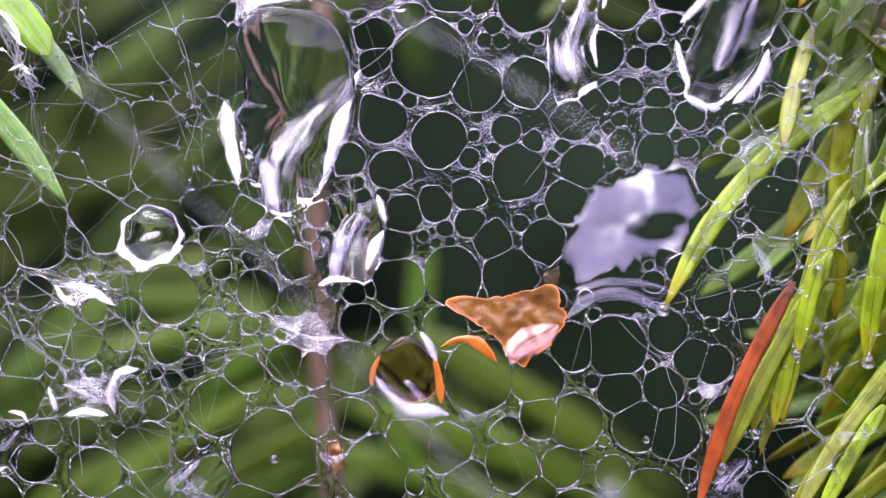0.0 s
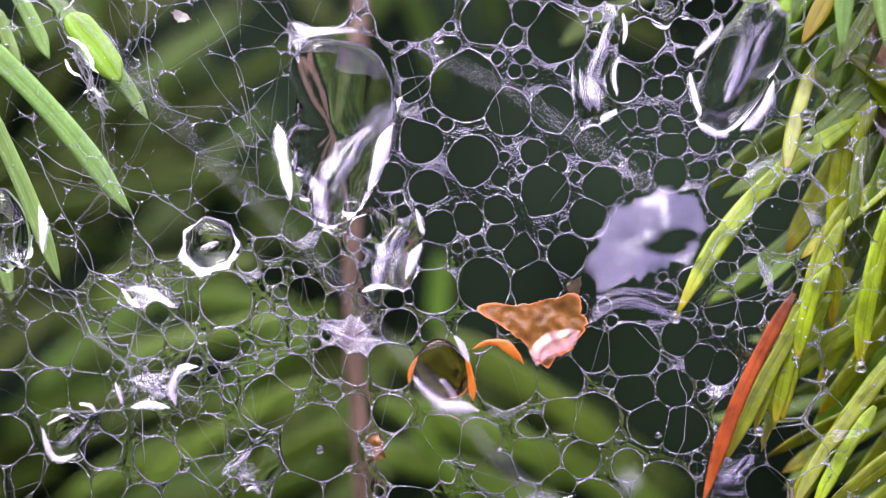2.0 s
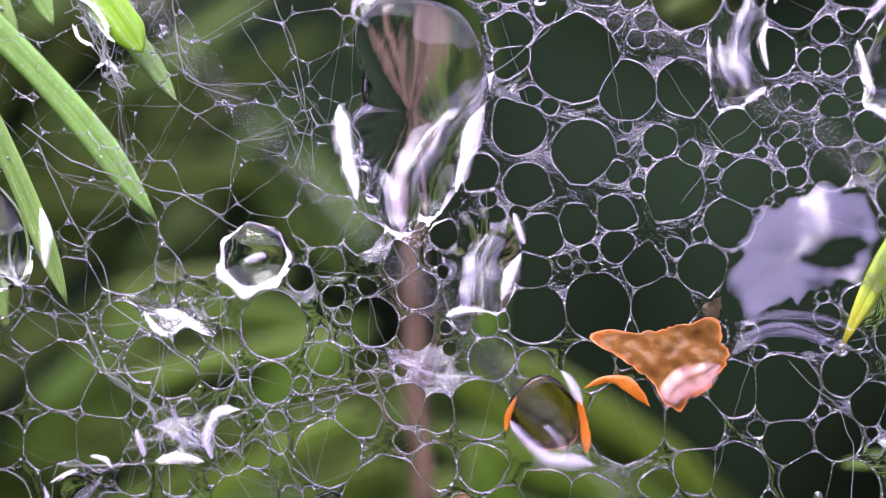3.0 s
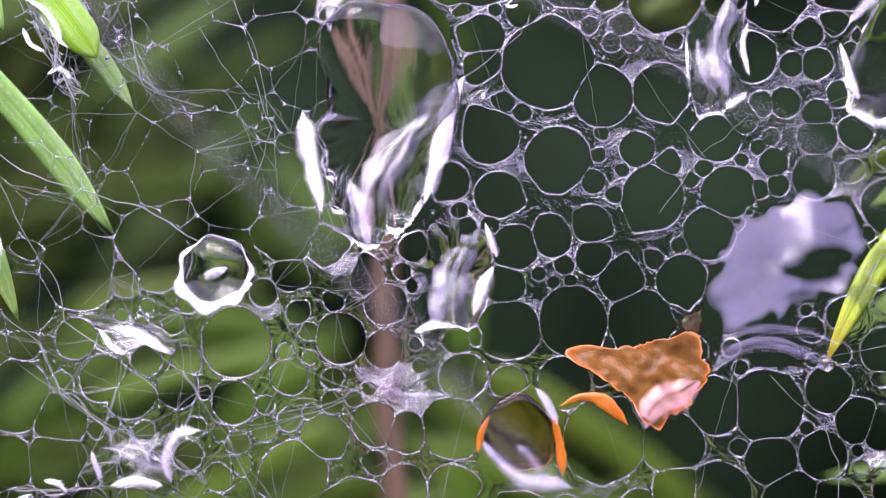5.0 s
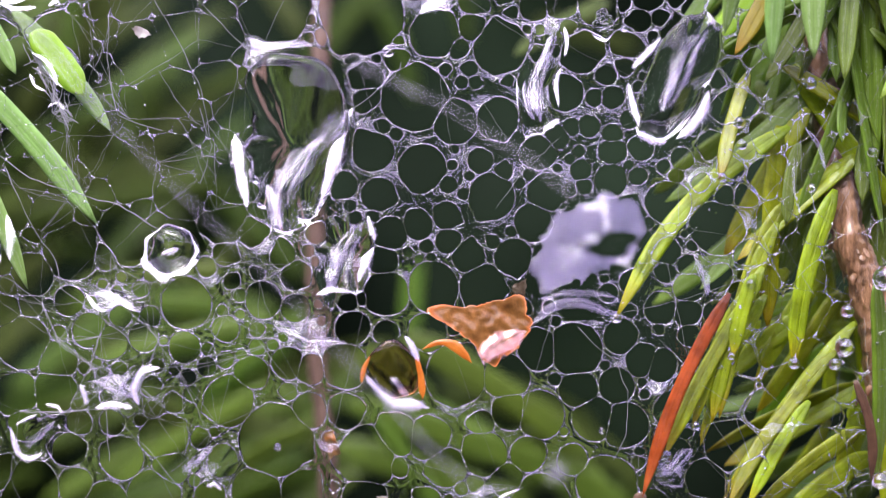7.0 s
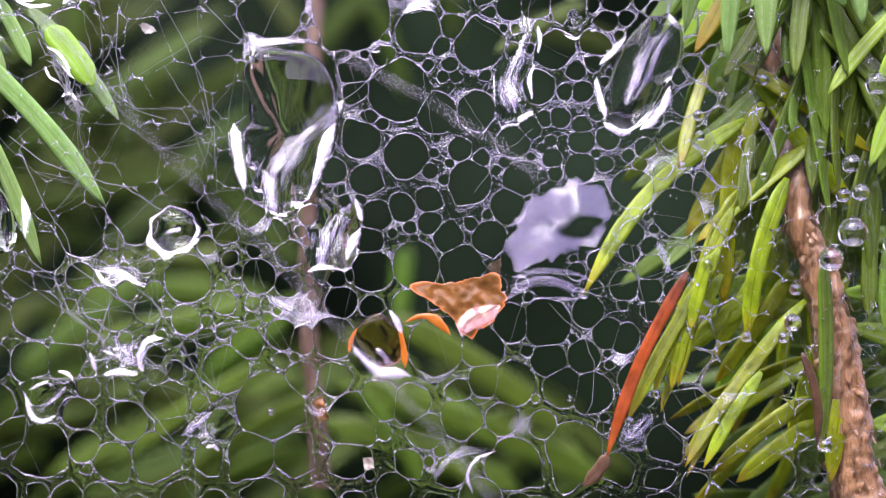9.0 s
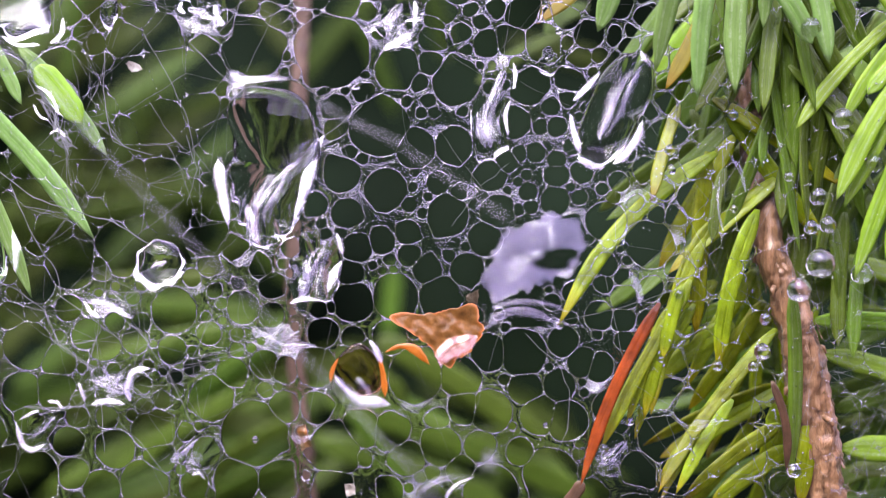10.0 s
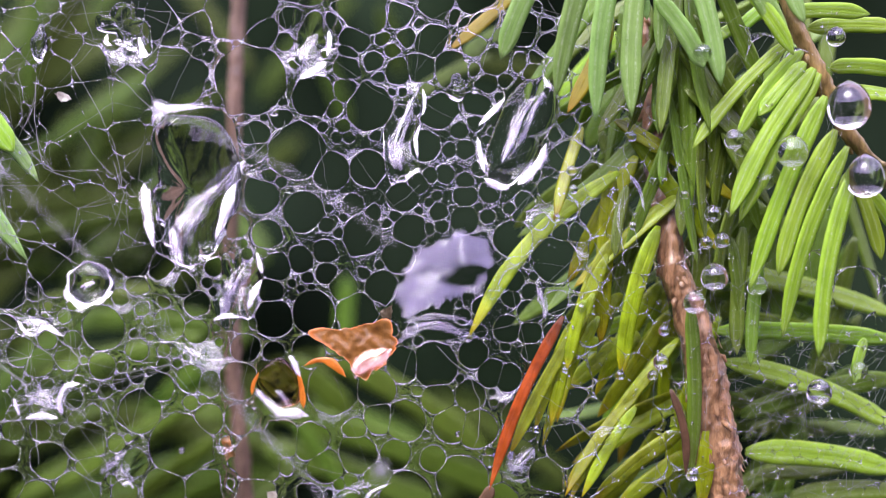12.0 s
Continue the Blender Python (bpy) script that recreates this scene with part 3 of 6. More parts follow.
BACK_FAN_FAR = [
    (-75.6, 107.3, -20.8, -49.9, 90.0, -5.7, 3.61, 0.06),
    (-65.1, 104.4, -28.7, -43.1, 99.2, -15.1, 3.77, 0.06),
    (-73.7, 109.8, -13.6, -49.6, 90.1, -3.1, 3.63, 0.06),
    (-56.0, 99.3, -30.3, -45.8, 108.7, -24.3, 3.81, 0.06),
    (-79.4, 112.1, -27.6, -57.2, 90.0, -16.1, 3.74, 0.06),
    (-48.6, 99.1, -32.0, -32.4, 103.5, -27.2, 4.23, 0.06),
    (-10.6, 102.8, -28.3, 8.3, 88.1, -17.4, 4.39, 0.06),
    (2.5, 95.2, -29.2, 21.3, 106.9, -17.2, 4.07, 0.06),
    (14.9, 94.9, -26.5, 34.4, 94.4, -19.2, 4.39, 0.06),
    (-63.2, 109.8, 1.4, -43.2, 107.1, 15.9, 4.26, 0.06),
    (-39.3, 135.8, 19.5, -14.7, 128.3, 40.4, 4.55, 0.06),
    (-49.0, 131.5, 26.9, -22.4, 135.7, 40.7, 4.57, 0.06),
    (-81.4, 136.4, -15.7, -58.5, 128.7, -4.0, 3.81, 0.06),
    (-45.1, 132.7, -23.5, -15.8, 124.9, -10.4, 4.40, 0.06),
    (-34.6, 139.6, -24.7, -18.6, 125.1, -7.1, 4.15, 0.06),
    (-48.5, 126.4, 16.6, -29.4, 133.3, 29.2, 4.29, 0.06),
    (-34.3, 127.9, -9.2, -5.0, 112.8, -0.6, 5.04, 0.06),
    (-33.9, 113.2, -25.5, -12.5, 141.3, -24.0, 4.79, 0.06),
    (-47.0, 109.6, 17.6, -34.4, 140.9, 41.3, 5.12, 0.06),
    (-55.0, 110.0, 26.0, -39.5, 133.9, 45.7, 4.84, 0.06),
    (-78.0, 124.4, -11.3, -61.9, 150.6, 5.7, 5.40, 0.06),
    (-63.7, 122.4, 31.4, -49.9, 134.2, 41.3, 4.04, 0.06),
    (-77.6, 139.7, 35.0, -50.8, 124.6, 40.3, 5.16, 0.06),
    (-57.8, 128.8, 1.6, -37.2, 147.6, 12.8, 4.78, 0.06),
    (-58.5, 140.9, 7.2, -35.1, 128.4, 16.1, 4.28, 0.06),
    (0.6, 126.9, -7.9, 25.4, 130.7, -17.3, 3.79, 0.06),
    (-16.9, 129.6, -19.3, 8.8, 135.8, -30.8, 4.38, 0.06),
    (-17.2, 120.2, -8.0, 9.0, 131.1, -24.4, 4.14, 0.06),
    (-6.8, 115.0, -12.5, 14.7, 121.4, -19.8, 4.41, 0.06),
    (8.3, 112.3, -6.6, 35.1, 137.6, -21.9, 4.14, 0.06),
    (-9.7, 117.5, -9.9, 15.0, 119.0, -19.4, 3.71, 0.06),
    (-19.2, 96.7, 11.8, -38.5, 107.2, 27.6, 4.04, 0.06),
    (-18.0, 101.5, 17.2, -30.8, 111.8, 30.8, 4.14, 0.06),
    (-27.4, 97.1, 19.0, -40.2, 102.0, 6.1, 3.63, 0.06),
    (-14.5, 71.9, -17.4, -12.9, 71.7, -26.7, 3.93, 0.06),
    (1.5, 57.2, -10.1, 0.8, 57.1, -15.8, 2.59, 0.06),
    (-36.9, 87.4, 0.0, -70.1, 98.1, 6.3, 3.50, 0.06),
    (-44.9, 102.3, 13.5, -77.8, 112.9, 17.1, 3.76, 0.06),
    (32.7, 94.5, -20.1, 11.0, 85.8, -4.9, 3.85, 0.06),
    (14.4, 86.8, 47.9, 30.4, 91.0, 45.2, 3.45, 0.06),
    (-33.4, 87.2, -5.1, -64.5, 97.5, -15.4, 3.85, 0.06),
]
LIT_NEEDLES = [
    (-14.2, 34.0, 2.8, -32.6, 38.0, -8.6, 2.30, 0.05),
    (-17.0, 42.0, 8.6, -37.0, 44.0, 3.6, 2.00, 0.05),
    (-11.5, 40.0, -2.0, -25.5, 42.0, -11.0, 2.20, 0.05),
    (-22.0, 48.0, 14.0, -40.0, 50.0, 12.0, 1.90, 0.05),
    (-5.6, 38.0, -1.0, 2.0, 40.0, -13.0, 2.00, 0.05),
]
REAR_NEEDLES = [
    (35.6, 4.0, 11.2, 52.4, 5.5, 9.9, 1.81, 0.06),
    (36.5, 4.9, 8.4, 52.6, 6.3, 2.1, 2.03, 0.06),
    (38.2, 6.8, 3.4, 53.1, 7.4, 6.5, 2.05, 0.06),
    (38.1, 4.7, 0.5, 52.5, 6.2, -1.7, 2.33, 0.06),
    (37.4, 7.1, 16.3, 53.5, 8.5, 12.0, 2.06, 0.06),
    (42.5, 6.5, -3.9, 52.9, 7.2, -3.6, 2.05, 0.06),
    (32.7, 7.1, 9.3, 25.7, 8.1, 2.1, 2.05, 0.06),
    (48.3, 3.6, 10.4, 46.9, 2.6, 6.6, 1.29, 0.06),
    (35.7, 8.3, 24.0, 44.5, 8.9, 19.3, 2.07, 0.06),
    (38.3, 8.9, 12.1, 48.0, 10.6, 9.9, 1.89, 0.06),
    (29.9, 5.2, 12.4, 25.4, 5.3, 11.0, 1.51, 0.06),
    (29.2, 8.6, 33.3, 25.1, 9.7, 27.8, 2.07, 0.06),
    (28.4, 9.8, 38.2, 22.8, 11.8, 31.7, 2.10, 0.06),
]
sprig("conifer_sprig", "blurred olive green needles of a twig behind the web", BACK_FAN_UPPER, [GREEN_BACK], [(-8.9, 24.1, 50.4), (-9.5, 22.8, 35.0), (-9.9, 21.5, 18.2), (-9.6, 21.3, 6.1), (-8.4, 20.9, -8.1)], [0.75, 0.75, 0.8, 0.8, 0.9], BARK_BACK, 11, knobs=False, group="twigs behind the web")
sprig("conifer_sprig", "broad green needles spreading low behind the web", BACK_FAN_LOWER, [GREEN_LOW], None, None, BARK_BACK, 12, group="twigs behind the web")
sprig("conifer_sprig", "broad green needles slanting low behind the web, lit in their colour", BACK_FAN_EAST, [GREEN_LIT], None, None, BARK_BACK, 16, roll=0.2, group="twigs behind the web")
sprig("conifer_sprig", "green needles low behind the web, shine put into a paler green", LIT_NEEDLES, [GREEN_LIT], None, None, BARK_BACK, 17, roll=0.2, group="twigs behind the web")
sprig("conifer_sprig", "olive needles deep in the shrub, dimmed in their colour", BACK_FAN_FAR, [GREEN_BACK], None, None, BARK_BACK, 13, group="twigs behind the web")
sprig("conifer_sprig", "green needles spreading behind the brown stem", REAR_NEEDLES, [GREEN_LIME, GREEN_LIME, GREEN_DEEP], None, None, BARK, 14, group="twigs beside the web")

# ---------------- twigs beside and before the web ----------------
STEM_NEEDLES = [
    (31.0, 2.7, 36.9, 30.2, 1.5, 28.1, 1.17, 0.06),
    (32.9, 3.6, 38.0, 32.8, 2.4, 29.0, 1.18, 0.06),
    (35.3, 2.5, 37.3, 34.0, 2.5, 32.4, 1.12, 0.06),
    (34.1, 1.5, 33.2, 34.1, 0.4, 28.7, 1.11, 0.06),
    (36.2, 1.3, 28.4, 34.7, 1.2, 21.2, 1.26, 0.06),
    (33.2, 4.5, 32.2, 31.7, 3.4, 23.8, 1.29, 0.06),
    (34.0, 2.4, 27.6, 32.0, 1.3, 19.3, 1.46, 0.06),
    (37.8, 2.2, 25.1, 34.5, 1.1, 14.5, 1.46, 0.06),
    (30.9, 1.5, 27.5, 30.2, 0.4, 23.6, 1.11, 0.06),
    (36.3, 2.1, 19.3, 37.1, 2.0, 12.5, 1.37, 0.06),
    (38.9, 2.0, 17.8, 37.7, 0.9, 8.3, 1.26, 0.06),
    (27.5, 1.5, 23.7, 26.2, 0.4, 17.7, 1.11, 0.06),
    (32.3, -0.8, 13.7, 32.3, -1.1, -0.6, 1.75, 0.06),
]
WET_NEEDLES = [
    (30.1, 1.4, 20.3, 26.5, 0.2, 7.6, 1.73, 0.06),
    (26.5, 1.4, 19.4, 22.5, 0.4, 9.9, 1.63, 0.06),
    (27.2, 3.3, 14.5, 21.6, 2.4, 8.3, 1.57, 0.06),
    (24.0, -0.6, 13.5, 17.1, -1.6, 1.4, 1.18, 0.06),
    (22.9, -0.6, 12.8, 19.3, -0.7, 3.3, 1.14, 0.06),
    (24.3, -0.6, 14.7, 20.6, -0.7, 3.7, 1.18, 0.06),
    (25.6, 0.4, 17.9, 21.1, -0.7, 4.0, 1.29, 0.06),
    (23.4, -1.6, 14.2, 21.9, -1.6, 8.4, 1.13, 0.06),
    (24.9, 0.9, 12.7, 20.0, 0.3, 1.9, 1.15, 0.06),
    (26.8, 1.5, 24.9, 13.8, -0.3, 11.0, 1.53, 0.14),
    (23.6, 0.7, 28.7, 21.1, -1.4, 20.8, 1.14, 0.06),
    (28.7, 1.1, 6.9, 21.7, -0.8, -2.2, 1.15, 0.06),
    (27.8, 0.1, 5.1, 23.1, -0.9, -2.2, 1.05, 0.06),
]
WET_NEEDLES_LOW = [
    (31.8, 2.1, 10.6, 22.0, 0.1, -3.1, 1.21, 0.06),
    (30.2, 1.1, 8.8, 21.6, 0.2, -1.9, 1.01, 0.06),
    (32.2, 1.9, 2.9, 24.0, 1.1, -3.1, 1.65, 0.06),
    (33.3, 2.9, 0.8, 26.3, 2.0, -3.8, 1.96, 0.06),
    (34.6, 0.9, 4.0, 33.1, -0.2, -3.4, 1.92, 0.06),
    (28.8, 4.2, 11.0, 22.3, 4.3, 6.1, 1.79, 0.06),
    (31.0, 5.2, 15.4, 24.8, 4.2, 5.6, 1.80, 0.06),
]
MAIN_FAN = [
    (41.0, -0.7, 35.7, 32.6, -0.6, 26.6, 1.23, 0.06),
    (41.9, -0.7, 34.7, 35.9, -1.7, 27.2, 1.41, 0.06),
    (41.8, -1.7, 33.6, 37.9, -1.7, 29.2, 1.31, 0.06),
    (42.5, -1.8, 33.1, 35.4, -1.8, 20.9, 1.74, 0.06),
    (42.9, -1.8, 32.7, 36.4, -0.8, 20.4, 1.79, 0.06),
    (43.4, -1.8, 30.8, 37.1, -1.0, 14.8, 1.65, 0.06),
    (44.2, -1.9, 28.0, 39.2, -2.0, 16.0, 1.64, 0.06),
    (45.1, -2.0, 26.6, 39.3, -2.1, 10.9, 1.64, 0.06),
    (45.6, -2.0, 24.7, 42.0, -3.2, 9.3, 1.73, 0.06),
    (42.7, 0.3, 36.8, 50.2, 0.1, 36.8, 1.48, 0.06),
    (44.5, 0.2, 33.5, 49.7, -1.0, 32.9, 1.48, 0.06),
    (44.9, 0.1, 31.3, 50.1, -0.0, 30.9, 1.48, 0.06),
    (41.2, -0.6, 38.0, 47.2, -1.8, 37.5, 1.41, 0.06),
]
MAIN_FAN_EDGE = [
    (37.0, -2.5, 39.6, 40.3, -3.7, 33.9, 1.39, 0.06),
    (46.3, -1.1, 23.4, 48.1, -1.2, 17.2, 1.33, 0.06),
    (47.2, -1.1, 22.9, 49.7, -1.3, 19.1, 1.33, 0.06),
    (46.0, -0.0, 24.8, 44.7, -0.1, 18.2, 1.34, 0.06),
    (41.4, 1.4, 40.4, 36.8, 1.5, 36.6, 1.26, 0.06),
    (40.6, 1.4, 38.9, 33.4, 2.6, 35.1, 1.17, 0.06),
]
FRONT_FAN = [
    (21.9, -2.5, 44.4, 16.6, -2.4, 34.0, 1.98, 0.06),
    (25.2, -2.6, 44.9, 21.0, -2.6, 30.9, 2.03, 0.06),
    (26.8, -2.7, 44.4, 24.2, -2.7, 28.8, 1.98, 0.06),
    (28.7, -2.5, 44.4, 27.3, -2.6, 29.1, 1.88, 0.06),
    (29.1, -1.6, 44.6, 29.8, -1.9, 34.4, 1.40, 0.06),
    (29.5, -2.7, 38.9, 33.3, -2.7, 33.0, 1.60, 0.06),
    (31.1, -2.8, 44.3, 34.7, -3.0, 31.6, 1.88, 0.06),
    (34.0, -2.9, 44.3, 40.4, -3.1, 34.0, 1.66, 0.06),
    (16.4, -2.4, 44.5, 15.3, -2.2, 39.8, 1.88, 0.06),
    (37.1, -3.0, 43.8, 41.5, -3.1, 36.6, 1.66, 0.06),
    (27.1, -1.3, 44.7, 28.9, -1.5, 37.3, 1.40, 0.06),
]
LEFT_NEEDLES = [
    (-36.0, 2.6, 31.3, -23.9, 1.9, 17.9, 1.84, 0.06),
    (-30.0, 2.4, 33.6, -22.6, 1.4, 24.7, 1.46, 0.06),
    # short broad needle added to imitate one magnified by the drop
    (-27.6, -0.4, 31.6, -24.0, -0.6, 27.0, 2.10, 0.06),
    (-34.8, 1.4, 27.1, -28.3, -0.0, 13.2, 1.51, 0.06),
    (-34.1, 3.5, 32.7, -32.0, 2.4, 27.7, 1.26, 0.06),
    (-32.6, 2.5, 34.3, -29.5, 1.3, 28.8, 1.31, 0.06),
    (-36.3, 4.4, 21.0, -32.8, 3.1, 11.9, 1.50, 0.06),
    (-37.6, 4.7, 34.1, -32.1, 4.4, 30.2, 1.51, 0.06),
]
sprig("stem_sprig", "brown wet conifer stem with dark green hanging needles", STEM_NEEDLES, [GREEN_DEEP], [(29.0, 5.8, 42.0), (29.9, 5.4, 32.6), (30.8, 4.0, 23.7), (31.6, 2.6, 16.4), (33.7, 2.1, 10.6), (34.7, 1.9, 2.9), (36.3, 1.6, -6.2)], [0.6, 0.8, 1.1, 1.2, 1.5, 1.7, 2.0], BARK, 21, group="twigs beside the web")
sprig("wet_sprig", "yellow-green soaked needles drooping against the web", WET_NEEDLES, [GREEN_WET], None, None, BARK, 22, roll=0.3, blunt=0.28, group="twigs beside the web")
sprig("wet_sprig", "yellow-green soaked needles below the brown stem", WET_NEEDLES_LOW, [GREEN_WET], None, None, BARK, 23, roll=0.3, blunt=0.28, group="twigs beside the web")
sprig("conifer_sprig", "lime green conifer twig with a comb of flat needles", MAIN_FAN, [GREEN_LIME], [(39.9, 0.5, 43.0), (41.3, 0.4, 37.8), (43.3, 0.2, 33.4), (46.1, 1.0, 28.0), (50.2, 1.8, 23.5), (53.0, 1.6, 19.1)], [0.6, 0.65, 0.7, 0.65, 0.6, 0.5], BARK_GREEN, 24, roll=0.3, group="twigs beside the web")
sprig("conifer_sprig", "lime green needles at the edge of the comb", MAIN_FAN_EDGE, [GREEN_LIME], None, None, BARK_GREEN, 25, group="twigs beside the web")
sprig("conifer_sprig", "pale fresh green needles hanging before the web", FRONT_FAN, [GREEN_FRESH], [(14.1, -2.7, 45.8), (22.7, -2.9, 45.0), (30.3, -3.2, 44.9), (41.0, -3.5, 45.5)], [0.5, 0.6, 0.6, 0.6], BARK_GREEN, 26, roll=0.35, group="twigs before the web")
sprig("conifer_sprig", "fresh green needles reaching into the web", LEFT_NEEDLES, [GREEN_FRESH, GREEN_FRESH, GREEN_LIME, GREEN_FRESH, GREEN_FRESH, GREEN_FRESH, GREEN_FRESH, GREEN_FRESH], [(-37.6, 3.7, 36.9), (-37.1, 3.6, 30.8), (-36.3, 3.4, 24.7), (-36.6, 4.3, 16.4)], [0.6, 0.6, 0.6, 0.6], BARK_GREEN, 27, roll=0.3, group="twigs beside the web")
dead_needle = tagged(new("dead_needle"), "rust-red dead needle glued along wet green ones", "needle")
needle(dead_needle, (0.0216, -0.0020, 0.0129), (0.0154, -0.0026, -0.0012), 0.00105, RED_DEAD, -0.06, 0.2, 0.3)
old_needle = tagged(new("old_needle"), "yellowing old needle hanging beside the web", "needle")
needle(old_needle, (0.0261, -0.0002, 0.0375), (0.0222, -0.0012, 0.0297), 0.00140, YELLOW_OLD, 0.04, 0.2, 0.3)
leaning_needle = tagged(new("leaning_needle"), "yellow old needle slanting behind the web", "needle")
needle(leaning_needle, (0.0195, 0.0041, 0.0421), (0.0124, 0.0032, 0.0357), 0.00130, YELLOW_OLD, 0.03, 0.2, 0.3)
dry_needle = tagged(new("dry_needle"), "dry brown needle hanging beside the stem", "needle")
needle(dry_needle, (0.0304, -0.0019, 0.0068), (0.0315, -0.0021, -0.0003), 0.00071, BROWN_DRY, 0.12, 0.2, 0.3)


def thicket_sprig(name, label, x0, x1, z0, z1, y0, y1, count, material, seed, lean=-0.5):
    """Hanging needles that fill the depth of the shrub."""
    rnd = random.Random(seed)
    thing = tagged(new(name), label, "twig", "twigs beside the web")
    for _ in range(count):
        x, y, z = rnd.uniform(x0, x1), rnd.uniform(y0, y1), rnd.uniform(z0, z1)
        a = rnd.gauss(lean, 0.45)
        far = rnd.uniform(9, 15)
        tip = (x + far * math.sin(a), y + rnd.uniform(-2, 2), z - far * math.cos(a))
        needle(thing, (x * MM, y * MM, z * MM), tuple(q * MM for q in tip), rnd.uniform(1.3, 1.8) * MM, material, rnd.uniform(-0.08, 0.08), rnd.uniform(-0.7, 0.7))
    return thing


# the deep green carries the shade behind the stem in its colour
thicket_sprig("conifer_sprig", "deep green needles crowding behind the stem, shade in their colour", 32, 52, 4, 44, 8, 18, 54, GREEN_DEEP, 31)
thicket_sprig("conifer_sprig", "olive needles low behind the stem, shade in their colour", 34, 56, -8, 14, 8, 18, 26, GREEN_DEEP, 32, -1.3)
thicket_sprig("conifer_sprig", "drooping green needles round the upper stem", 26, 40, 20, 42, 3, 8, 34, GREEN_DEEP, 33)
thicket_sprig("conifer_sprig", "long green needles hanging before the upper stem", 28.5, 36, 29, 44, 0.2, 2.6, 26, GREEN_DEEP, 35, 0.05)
thicket_sprig("conifer_sprig", "wet yellow-green needles hanging beside the upper stem", 25, 33, 22, 30, 1.4, 3.4, 5, GREEN_WET, 36, -0.1)
thicket_sprig("conifer_sprig", "yellow-green soaked needles crossing under the stem", 29, 37, 2, 16, 4, 8, 12, GREEN_WET, 34, -0.6)


def deep_sprig(label, x0, x1, z0, z1, y0, y1, count, material, seed, lean):
    """Needles in the dimmed back green that fill the shrub's depth in one slant."""
    rnd = random.Random(seed)
    thing = tagged(new("conifer_sprig"), label, "twig", "twigs behind the web")
    for _ in range(count):
        x, y, z = rnd.uniform(x0, x1), rnd.uniform(y0, y1), rnd.uniform(z0, z1)
        a, far = rnd.gauss(lean, 0.25), rnd.uniform(18, 34)
        tip = (x + far * math.cos(a), y + rnd.uniform(-6, 6), z + far * math.sin(a))
        needle(thing, (x * MM, y * MM, z * MM), tuple(q * MM for q in tip), rnd.uniform(2.4, 3.8) * MM, material, rnd.uniform(-0.06, 0.06), rnd.uniform(-0.6, 0.6))


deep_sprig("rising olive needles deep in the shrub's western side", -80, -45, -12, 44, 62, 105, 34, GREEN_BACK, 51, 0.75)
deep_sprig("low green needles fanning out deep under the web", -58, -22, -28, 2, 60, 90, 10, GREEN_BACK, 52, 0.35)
# ---------------- the wet web ----------------
CELLS_HEART = [
    (-3.08, 19.94, 1.22), (0.09, 21.88, 1.67), (1.94, 20.66, 0.63), (5.06, 19.8, 1.67), (9.07, 20.03, 1.44),
    (3.07, 19.94, 0.45), (4.25, 22.33, 0.9), (5.92, 21.56, 0.68), (-2.21, 17.13, 1.22), (-0.22, 17.68, 1.04),
    (1.86, 18.4, 0.99), (8.08, 17.95, 1.4), (6.64, 15.43, 1.35), (3.4, 15.42, 1.17), (6.46, 17.27, 0.41),
    (1.95, 16.59, 0.9), (0.41, 16.23, 0.5), (-0.94, 15.78, 0.36), (-0.17, 15.33, 0.32), (0.73, 15.42, 0.32),
    (-2.75, 15.19, 1.08), (0.87, 13.3, 1.8), (4.39, 13.31, 1.62), (-2.52, 12.84, 1.62), (-5.24, 12.25, 0.72),
    (-4.2, 12.47, 0.5), (-4.92, 10.35, 1.22), (-2.51, 10.0, 0.9), (0.42, 10.01, 1.35), (-3.49, 18.35, 0.5),
]
CELLS_CROWN = [
    (-3.45, 23.02, 1.44), (-5.58, 20.66, 0.99), (-4.25, 33.02, 2.98), (-3.49, 37.02, 1.53), (-3.88, 28.37, 1.13),
    (-1.79, 29.6, 0.81), (1.07, 31.63, 1.71), (-3.78, 27.01, 0.9), (-0.42, 26.87, 2.39), (3.65, 31.98, 0.99),
    (3.78, 33.98, 1.08), (5.73, 30.48, 1.89), (2.74, 30.49, 0.72), (2.43, 25.18, 1.62), (5.51, 25.36, 1.49),
    (6.09, 34.43, 0.81), (7.63, 35.24, 0.59), (8.17, 33.51, 1.08), (6.81, 36.24, 0.54), (10.11, 33.77, 1.26),
    (12.59, 33.76, 1.44), (11.46, 30.01, 1.4), (9.66, 30.24, 0.41), (13.26, 28.42, 0.72), (10.33, 27.21, 1.31),
    (12.45, 26.84, 0.63), (13.71, 26.84, 0.81), (12.0, 24.81, 0.81), (13.71, 24.13, 0.77), (10.78, 24.72, 0.68),
]
